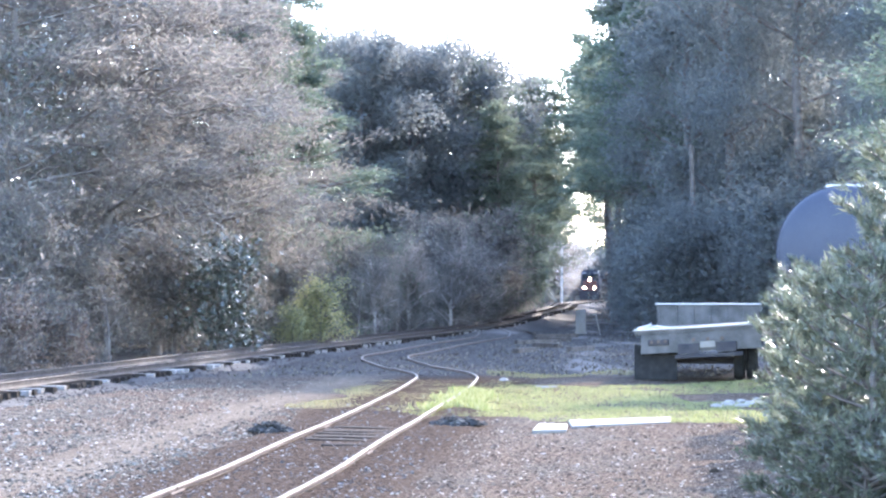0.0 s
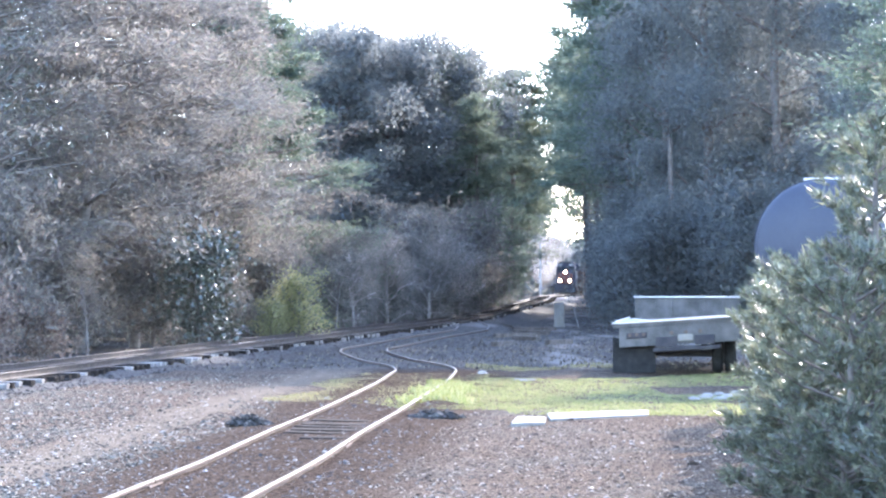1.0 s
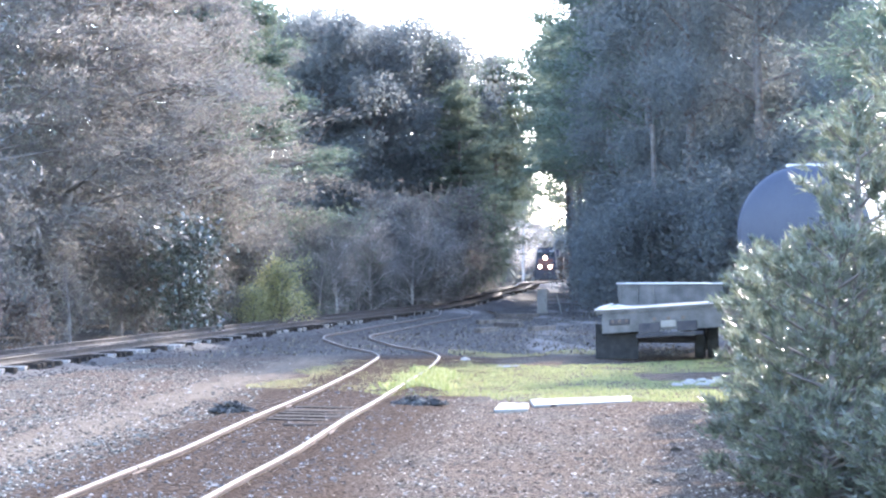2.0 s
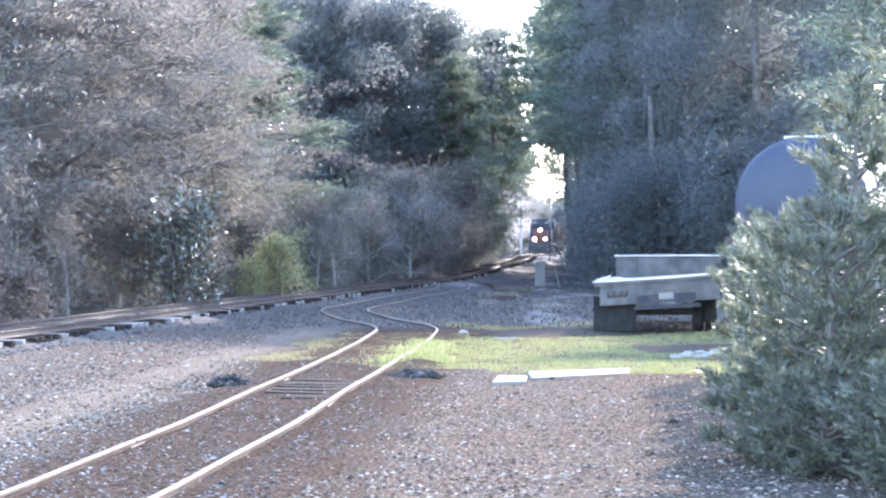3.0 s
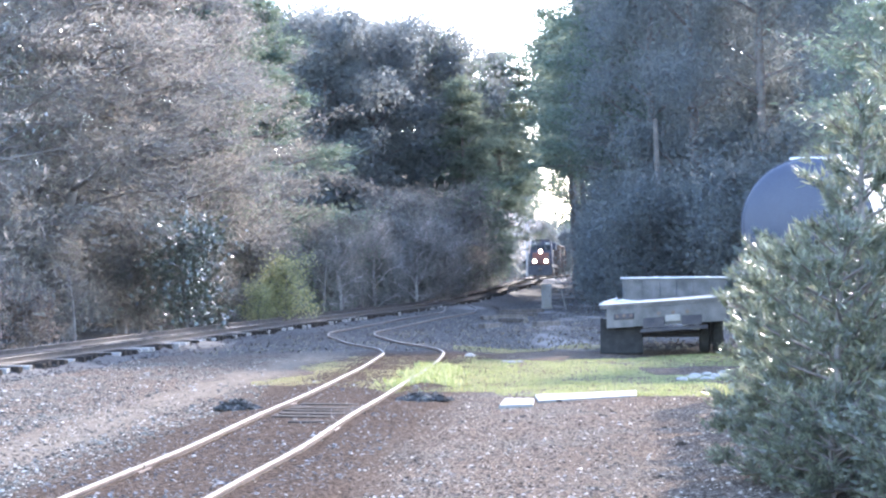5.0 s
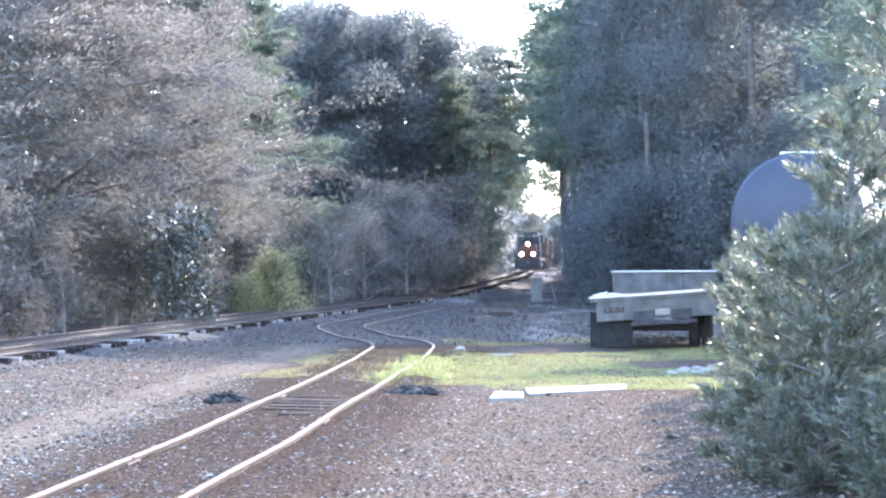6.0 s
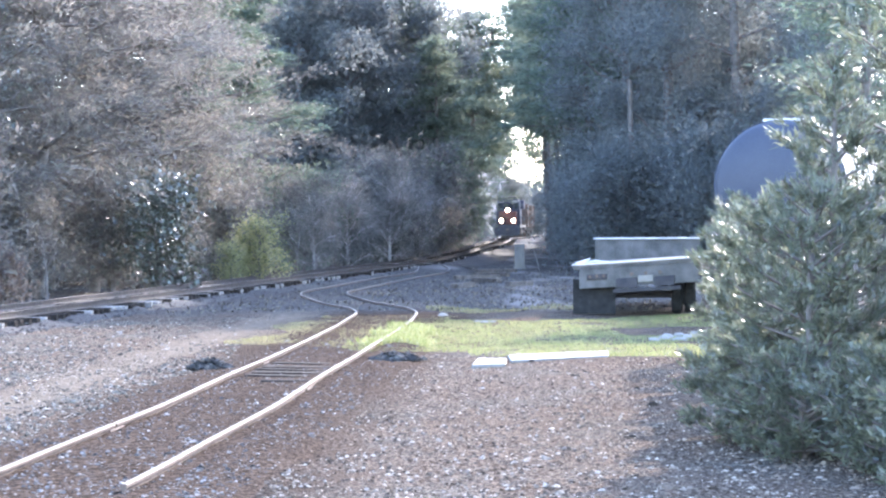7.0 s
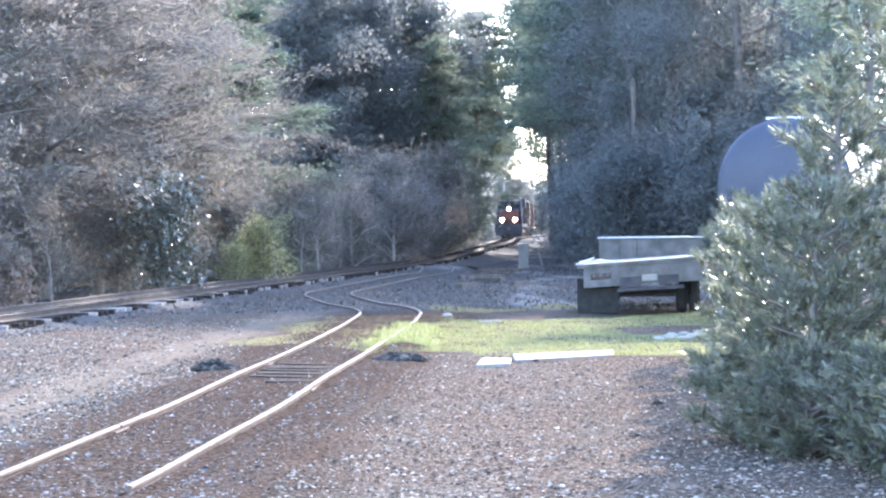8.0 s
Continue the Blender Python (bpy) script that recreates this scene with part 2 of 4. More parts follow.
# ---- ground ----
def ground_material():
    m = bpy.data.materials.new("yard_ground")
    m.use_nodes = True
    n, lk = m.node_tree.nodes, m.node_tree.links
    bs = n["Principled BSDF"]
    geo, sep = n.new("ShaderNodeNewGeometry"), n.new("ShaderNodeSeparateXYZ")
    lk.new(geo.outputs["Position"], sep.inputs[0])

    def noise_at(scale, detail=5, rough=0.6):
        t = n.new("ShaderNodeTexNoise")
        t.inputs["Scale"].default_value, t.inputs["Detail"].default_value, t.inputs["Roughness"].default_value = scale, detail, rough
        lk.new(geo.outputs["Position"], t.inputs["Vector"])
        return t.outputs[0]

    def calc(op, a, b, c=None):
        t = n.new("ShaderNodeMath")
        t.operation = op
        for i, v in enumerate((a, b, c)):
            if v is None:
                continue
            if isinstance(v, (int, float)):
                t.inputs[i].default_value = v
            else:
                lk.new(v, t.inputs[i])
        return t.outputs[0]

    def span(v, a, b):
        t = n.new("ShaderNodeMapRange")
        t.interpolation_type = "SMOOTHSTEP"
        t.inputs[1].default_value, t.inputs[2].default_value = a, b
        lk.new(v, t.inputs[0])
        return t.outputs[0]

    def mix(f, a, b):
        t = n.new("ShaderNodeMixRGB")
        lk.new(f, t.inputs[0])
        for i, v in ((1, a), (2, b)):
            if isinstance(v, tuple):
                t.inputs[i].default_value = (*v, 1)
            else:
                lk.new(v, t.inputs[i])
        return t.outputs[0]

    wob = calc("MULTIPLY_ADD", noise_at(0.5), 1.6, -0.8)
    fine, mid, big = noise_at(20, 4, 0.7), noise_at(5), noise_at(0.35)
    grit = span(fine, 0.44, 0.58)
    gravel = mix(grit, (0.035, 0.031, 0.025), (0.135, 0.121, 0.10))
    brown = mix(grit, (0.036, 0.027, 0.02), (0.14, 0.108, 0.082))
    dark = mix(grit, (0.022, 0.016, 0.012), (0.075, 0.057, 0.044))
    sand = mix(span(mid, 0.3, 0.7), (0.085, 0.068, 0.051), (0.14, 0.115, 0.088))
    # soil of the far yard, with tree shade put into its dark tones
    shaded_soil = mix(span(mid, 0.35, 0.65), (0.04, 0.036, 0.032), (0.10, 0.09, 0.08))
    # distance to the siding's line
    across = calc("ADD", calc("SUBTRACT", sep.outputs[0], calc("MULTIPLY_ADD", sep.outputs[1], 0.088, -4.0)), wob)
    col = mix(span(calc("ADD", big, calc("MULTIPLY", mid, 0.3)), 0.45, 0.7), gravel, brown)
    col = mix(span(calc("ABSOLUTE", across, 0), 2.5, 1.2), col, dark)
    path = calc("ABSOLUTE", calc("ADD", across, 3.0), 0)
    col = mix(span(calc("ADD", path, calc("MULTIPLY", fine, 0.5)), 1.15, 0.35), col, sand)
    streak = n.new("ShaderNodeTexNoise")
    streak.inputs["Scale"].default_value, streak.inputs["Detail"].default_value = 0.45, 7
    stretch = n.new("ShaderNodeVectorMath")
    stretch.operation, stretch.inputs[1].default_value = "MULTIPLY", (0.7, 0.12, 1.0)
    lk.new(geo.outputs["Position"], stretch.inputs[0]), lk.new(stretch.outputs[0], streak.inputs["Vector"])
    shaded_soil = mix(calc("MULTIPLY", span(streak.outputs[0], 0.53, 0.63), span(sep.outputs[0], 1.0, 3.5)), shaded_soil, (0.15, 0.134, 0.118))
    # colour turns to the shade-darkened soil past y 50 to 56
    col = mix(span(calc("ADD", sep.outputs[1], wob), 50, 56), col, shaded_soil)
    lk.new(col, bs.inputs["Base Color"])
    bs.inputs["Roughness"].default_value, bs.inputs["Specular IOR Level"].default_value = 1.0, 0.0
    bp = n.new("ShaderNodeBump")
    bp.inputs["Strength"].default_value, bp.inputs["Distance"].default_value = 0.9, 0.03
    lk.new(fine, bp.inputs["Height"]), lk.new(bp.outputs[0], bs.inputs["Normal"])
    return m


def build_ground():
    xs = np.concatenate([-np.geomspace(2500, 22, 24), np.arange(-20, 20.1, 0.4), np.geomspace(22, 2500, 24)])
    ys = np.concatenate([-np.geomspace(800, 4, 14), np.arange(0, 16, 1.0), np.arange(16, 64, 0.4), np.arange(64, 260, 3.0), np.geomspace(262, 4000, 24)])
    X, Y = np.meshgrid(xs, ys)
    Z = ground_z(X, Y)
    Z = Z + np.array([[bump_z(x, y) for x in xs] for y in ys])
    v = np.stack([X, Y, Z], -1).reshape(-1, 3)
    a, b = np.meshgrid(np.arange(len(xs) - 1), np.arange(len(ys) - 1))
    i = (b * len(xs) + a).reshape(-1)
    f = np.stack([i, i + 1, i + 1 + len(xs), i + len(xs)], 1)
    ob = mesh_object("ground", v, f, ground_material(), smooth=True)
    tagged(ob, "brown and grey gravel yard with bare dirt", "ground", kind="structure")


build_ground()


# ---- tracks ----
RAIL = ((-0.065, -0.16), (0.065, -0.16), (0.065, -0.145), (0.012, -0.125), (0.012, -0.045), (0.029, -0.035), (0.029, -0.008), (0.02, 0.0), (-0.02, 0.0), (-0.029, -0.008), (-0.029, -0.035), (-0.012, -0.045), (-0.012, -0.125), (-0.065, -0.145))


def sweep(line, section, y0, y1, step, offset=0.0):
    """Verts and faces of a section carried along a line, between y0 and y1."""
    ys = np.linspace(y0, y1, max(2, int(round((y1 - y0) / step)) + 1))
    x, z = np.interp(ys, line[0], line[1]), np.interp(ys, line[0], line[2])
    c = np.stack([x, ys, z], 1)
    t = np.gradient(c, axis=0)
    t[:, 2] = 0
    t /= np.linalg.norm(t, axis=1)[:, None]
    side = np.stack([t[:, 1], -t[:, 0], 0 * ys], 1)
    sec = np.array(section)
    k = len(sec)
    shift = np.interp(ys, *offset) if isinstance(offset, tuple) else np.full(len(ys), offset)
    v = c[:, None, :] + side[:, None, :] * (sec[None, :, 0, None] + shift[:, None, None]) + np.array([0, 0, 1.0]) * sec[None, :, 1, None]
    f = [(i * k + j, i * k + (j + 1) % k, (i + 1) * k + (j + 1) % k, (i + 1) * k + j) for i in range(len(ys) - 1) for j in range(k)]
    f += [tuple(range(k - 1, -1, -1)), tuple((len(ys) - 1) * k + j for j in range(k))]
    return v.reshape(-1, 3), f


def build_rail(line, y0, y1, step, offset, parent, web, worn):
    v, f = sweep(line, RAIL, y0, y1, step, offset)
    ob = mesh_object("rail", v, f, [web, RAIL_TOP], parent)
    k = len(RAIL)
    for i, p in enumerate(ob.data.polygons):
        if i % k in ((6, 7, 8) if web is RUST else (7, 8)) and worn:
            p.material_index = 1
    return ob


def tie_mesh(name, mat, seed):
    r = random.Random(seed)
    bm = boxed(-1.3, 1.3, -0.115, 0.115, -0.17, 0.0, bevel=0.018)
    for v in bm.verts:
        v.co += Vector((r.uniform(-0.03, 0.03), r.uniform(-0.012, 0.012), r.uniform(-0.01, 0.01)))
    me = bpy.data.meshes.new(name)
    bm.to_mesh(me)
    bm.free()
    me.materials.append(mat)
    return me


def build_track(name, line, y0, y1, rail_step, pitch, sink, label, pieces, cut=0.0, joints=(), web=RUST, near_side=0.7535, pale=1, wood=TIE_WOOD):
    track = empty(name, pose(0, 0, 0), label, "railway track", kind="structure")
    for s, start in ((-0.7535, y0), (0.7535, y0 + cut)):
        ends = [start, *[j for j, k in joints if k == s], y1]
        for a, b in zip(ends, ends[1:]):
            build_rail(line, a + (0.02 if a != start else 0), b - (0.02 if b != y1 else 0), rail_step, near_side if s > 0 else s, track, web, s < 0 or web is RUST)
        for j in ends[1:-1]:
            x, z = float(np.interp(j, line[0], line[1])), float(np.interp(j, line[0], line[2]))
            head = -math.degrees(math.atan2(float(np.interp(j + 1, line[0], line[1])) - x, 1))
            for side in (-0.03, 0.03):
                bar = part("joint_bar", boxed(side - 0.014, side + 0.014, -0.3, 0.3, -0.13, -0.05, bevel=0.006), RUST, track, "rusty joint bar")
                bar.matrix_basis = pose(x, j, z, 0, 0, head) @ pose(float(np.interp(j, *near_side)) if s > 0 else s, 0, 0)
                for k in (-0.2, -0.07, 0.07, 0.2):
                    part("bolt", rod(bmesh.new(), (side - 0.03, k, -0.09), (side + 0.03, k, -0.09), 0.014, seg=6), RUST, bar)
    meshes = [tie_mesh("tie", wood if i else PALE_WOOD, i) for i in range(4)]
    r = random.Random(4)
    far_v, far_f = [], []
    for i, y in enumerate(np.arange(max(y0, 13) + 0.2, y1, pitch)):
        y = y + r.uniform(-0.06, 0.06)
        x, z = float(np.interp(y, line[0], line[1])), float(np.interp(y, line[0], line[2]))
        head = math.degrees(math.atan2(float(np.interp(y + 1, line[0], line[1])) - x, 1))
        m = pose(x + r.uniform(-0.06, 0.06), y, z - 0.155 - sink * r.uniform(0.2, 1.0), 0, 0, -head + r.uniform(-2, 2))
        me = meshes[r.choice((0,) * pale + (1, 1, 2, 2, 3, 3))]
        if i < pieces:
            ob = new("tie", me)
            ob.matrix_basis = m
            ob.parent = track
        else:
            b = len(far_v)
            far_v += [tuple(m @ v.co) for v in me.vertices]
            far_f += [tuple(b + k for k in p.vertices) for p in me.polygons]
    if far_v:
        tagged(mesh_object("far_ties", far_v, far_f, wood, track), kind="stuff")
    return track


# shade on this track is painted: dark rails, ties, unworn near rail
build_track("main_track", MAIN_LINE, -40, 400, 1.0, 0.52, 0.01, "main line on wooden ties over ballast, shade in its dark colours, curving away", 290, web=SHADED_RAIL, pale=2, wood=DARK_WOOD)
build_track("siding_track", SIDE_LINE, 12.0, 111, 0.5, 0.56, 0.05, "old crooked siding with pale worn rails half buried in dirt", 290, 4.6, ((21.7, -0.7535), (32.4, -0.7535), (27.2, 0.7535), (37.8, 0.7535), (50.9, -0.7535)), near_side=((12, 36, 47), (0.585, 0.61, 0.7535)))
BANK = ((-3.3, -0.62), (3.3, -0.62), (1.9, -0.36), (1.2, -0.26), (-1.2, -0.22), (-2.0, -0.3))
bv, bf = sweep(MAIN_LINE, BANK, -40, 400, 1.0)
bv += np.random.default_rng(2).normal(size=bv.shape) * np.array([0.05, 0, 0.03])
tagged(mesh_object("ballast_bed", bv, bf, BALLAST), "crushed stone ballast bed, darkened for shade", "ballast", kind="structure")


SIDE_BED = ((-2.3, -0.2), (2.3, -0.2), (1.5, -0.085), (0.86, -0.062), (0.66, -0.07), (0.0, -0.082), (-0.66, -0.07), (-0.86, -0.062), (-1.5, -0.085))
sv, sf = sweep(SIDE_LINE, SIDE_BED, 12.2, 110, 0.4)
sv[:, 2] += np.array([0.014 * noise.noise(Vector((x * 2.2, y * 1.6, 9))) for x, y, _ in sv])
tagged(mesh_object("siding_bed", sv, sf, bpy.data.materials["yard_ground"], smooth=True), "dark dirt bed that half buries the siding", "track bed", kind="structure")


# ---- loose stones ----
def stones(name, pts, size, mat, label, parent=None):
    """Loose angular stones, joined."""
    k = np.array([(1, 0, -0.1), (-0.5, 0.87, -0.1), (-0.5, -0.87, -0.1), (0.4, 0.25, 0.38), (-0.4, 0.05, 0.36)])
    fc = np.array([(0, 1, 3), (1, 4, 3), (1, 2, 4), (2, 0, 3), (2, 3, 4)])
    n = len(pts)
    s = (size * rng.lognormal(0, 0.4, n))[:, None, None]
    a = rng.uniform(0, 6.28, n)
    R = np.zeros((n, 3, 3))
    R[:, 0, 0], R[:, 0, 1], R[:, 1, 0], R[:, 1, 1], R[:, 2, 2] = np.cos(a), -np.sin(a), np.sin(a), np.cos(a), 1
    v = (k[None] * rng.uniform(0.7, 1.3, (n, 5, 3)) * s) @ R.transpose(0, 2, 1) + pts[:, None, :]
    f = fc[None] + (np.arange(n) * 5)[:, None, None]
    tagged(mesh_object(name, v.reshape(-1, 3), f.reshape(-1, 3), mat, parent), label, "" if parent else "gravel", kind="stuff")


def on_ground(n, x0, x1, y0, y1, lift=0.0):
    y = 1 / rng.uniform(1 / y1, 1 / y0, n)
    x = rng.uniform(x0, x1, n)
    return np.stack([x, y, ground_z(x, y) + np.array([bump_z(a, b) for a, b in zip(x, y)]) + lift], 1)


def beside_siding(p):
    return p[:, 0] - (p[:, 1] * 0.088 - 4.0)


p = on_ground(34000, -11, -2.6, 14.5, 50)
q = beside_siding(p)
stones("grey_gravel", p[((np.abs(q + 3.0) > 0.6) | (rng.random(len(p)) < 0.3)) & (q < -1.2)], 0.024, STONE_GREY, "loose grey crushed stone over the yard")
p = on_ground(44000, -5.5, 7.5, 14, 35)
q = beside_siding(p)
stones("brown_gravel", p[(np.abs(q) > 1.5 + 0.5 * np.sin(p[:, 1])) | (rng.random(len(p)) < 0.25)], 0.018, STONE_BROWN, "loose brown and pale gravel over the yard")


sy = 1 / rng.uniform(1 / 40, 1 / 14, 16000)
so = rng.uniform(-1.5, 1.5, len(sy))
so = np.where(np.abs(np.abs(so) - 0.754) < 0.06, so + 0.14, so)
sz = np.interp(np.abs(so), [0, 0.66, 0.86, 1.5], [-0.082, -0.07, -0.062, -0.085]) + 0.1
stones("track_gravel", np.stack([np.interp(sy, SIDE_LINE[0], SIDE_LINE[1]) + so, sy, sz], 1)[rng.random(len(sy)) < 0.4], 0.016, STONE_DARK, "sparse dark pebbles on the siding's dirt")
by = 1 / rng.uniform(1 / 112, 1 / 28, 17000)
bo = rng.uniform(-3.0, 3.0, len(by))
bz = np.interp(np.abs(bo), [0, 1.2, 1.9, 3.3], [-0.23, -0.25, -0.34, -0.6]) + np.interp(by, MAIN_LINE[0], MAIN_LINE[2])
# stones take the blackest tones, for the shade along the bank
stones("ballast_stone", np.stack([np.interp(by, MAIN_LINE[0], MAIN_LINE[1]) + bo, by, bz], 1), 0.03, STONE_BLACK, "crushed grey ballast stone along the main line")


# ---- trees ----
def limbs_of(height, trunk_r, n_limbs, spread, low, rise, r):
    """Trunk and limbs: store of verts and faces, and the ends of the twigs with their directions."""
    store, ends = ([], []), []
    lean = np.array([r.uniform(-0.04, 0.04), r.uniform(-0.04, 0.04)])
    spine = [np.array([lean[0] * h + 0.12 * math.sin(h * 0.6 + lean[0] * 90), lean[1] * h + 0.12 * math.cos(h * 0.5), h]) for h in np.linspace(-0.3, height * 0.96, 9)]
    tube(store, spine, trunk_r, trunk_r * 0.18, 8)
    for i in range(n_limbs):
        u = low + (0.97 - low) * (i + r.random()) / n_limbs
        h = u * height
        k = min(7, int(u * 8))
        root = np.array([np.interp(h, [s[2] for s in spine], [s[0] for s in spine]), np.interp(h, [s[2] for s in spine], [s[1] for s in spine]), h])
        a = i * 2.4 + r.uniform(-0.5, 0.5)
        length = spread(u) * r.uniform(0.65, 1.15)
        way = np.array([math.cos(a), math.sin(a), rise * r.uniform(0.4, 1.5)])
        mid = root + way * length * 0.5 + np.array([0, 0, r.uniform(-0.2, 0.25)])
        tip = root + way * length + np.array([0, 0, r.uniform(-0.5, 0.4)])
        tube(store, [root, mid, tip], trunk_r * (0.42 - 0.25 * u), 0.015, 4)
        for j in range(5):
            w = r.uniform(0.25, 1.0)
            s = root + (tip - root) * w
            d = way * 0.5 + np.array([r.gauss(0, 0.6), r.gauss(0, 0.6), r.gauss(0.15, 0.35)])
            e = s + d * length * 0.32
            tube(store, [s, e], 0.03, 0.008, 3)
            ends += [(s + (e - s) * 0.5, d), (e, d)]
        ends.append((tip, way))
    return store, ends


def tree(name, kind, height, radius, mat, leaves, seed, label, bark=None, low=0.15, leaf=(0.28, 0.13), clump=0.55):
    """One tree > trunk, crown."""
    r = random.Random(seed)
    if kind == "pine":
        spread = lambda u: radius * (1.05 - 0.75 * u) * (0.75 + 0.5 * math.sin(u * 21) ** 2)
        rise, n = 0.12, 34
    elif kind == "bough":
        spread = lambda u: radius * math.sqrt(max(0.1, 1 - ((u - 0.5) / 0.56) ** 2))
        rise, n = 0.16, 42
    elif kind == "oak":
        spread = lambda u: radius * math.sqrt(max(0.08, 1 - ((u - 0.55) / 0.52) ** 2))
        rise, n = 0.55, 30
    else:
        spread = lambda u: radius * (0.9 - 0.35 * u)
        rise, n = 0.7, 20
    store, ends = limbs_of(height, 0.012 * height + 0.05, n, spread, low, rise, r)
    root = empty(name, pose(0, 0, 0), label, "tree" if height > 6 else "shrub")
    mesh_object("trunk", store[0], store[1], bark or BARK, root, smooth=True)
    c = np.array([e[0] for e in ends])
    d = np.array([e[1] for e in ends])
    pick = rng.integers(0, len(c), leaves)
    weight = rng.uniform(0.6, 1.4, len(c))[pick][:, None]
    off = rng.normal(size=(leaves, 3)) * clump * weight
    off[:, 2] *= 0.4 if kind in ("pine", "bough") else 0.75
    pts = c[pick] + off
    pts[:, 2] = np.maximum(pts[:, 2], 0.1)
    v, f = rhombi(pts, leaf[0], leaf[1], d[pick] if kind in ("pine", "bough") else None, 0.1, height > 3.9)
    mesh_object("crown", v, f, mat, root)
    return root


def plant(proto, x, y, turn, size, tall=1.0):
    m = pose(x, y, float(ground_z(x, y)) - 0.05, 0, 0, turn) @ Matrix.Diagonal((size, size, size * tall, 1))
    return copy_thing(proto, m)


def place(proto, x, y, turn, tall=1.0):
    proto.matrix_basis = pose(x, y, float(ground_z(x, y)) - 0.05 * tall, 0, 0, turn) @ Matrix.Diagonal((1, 1, tall, 1))


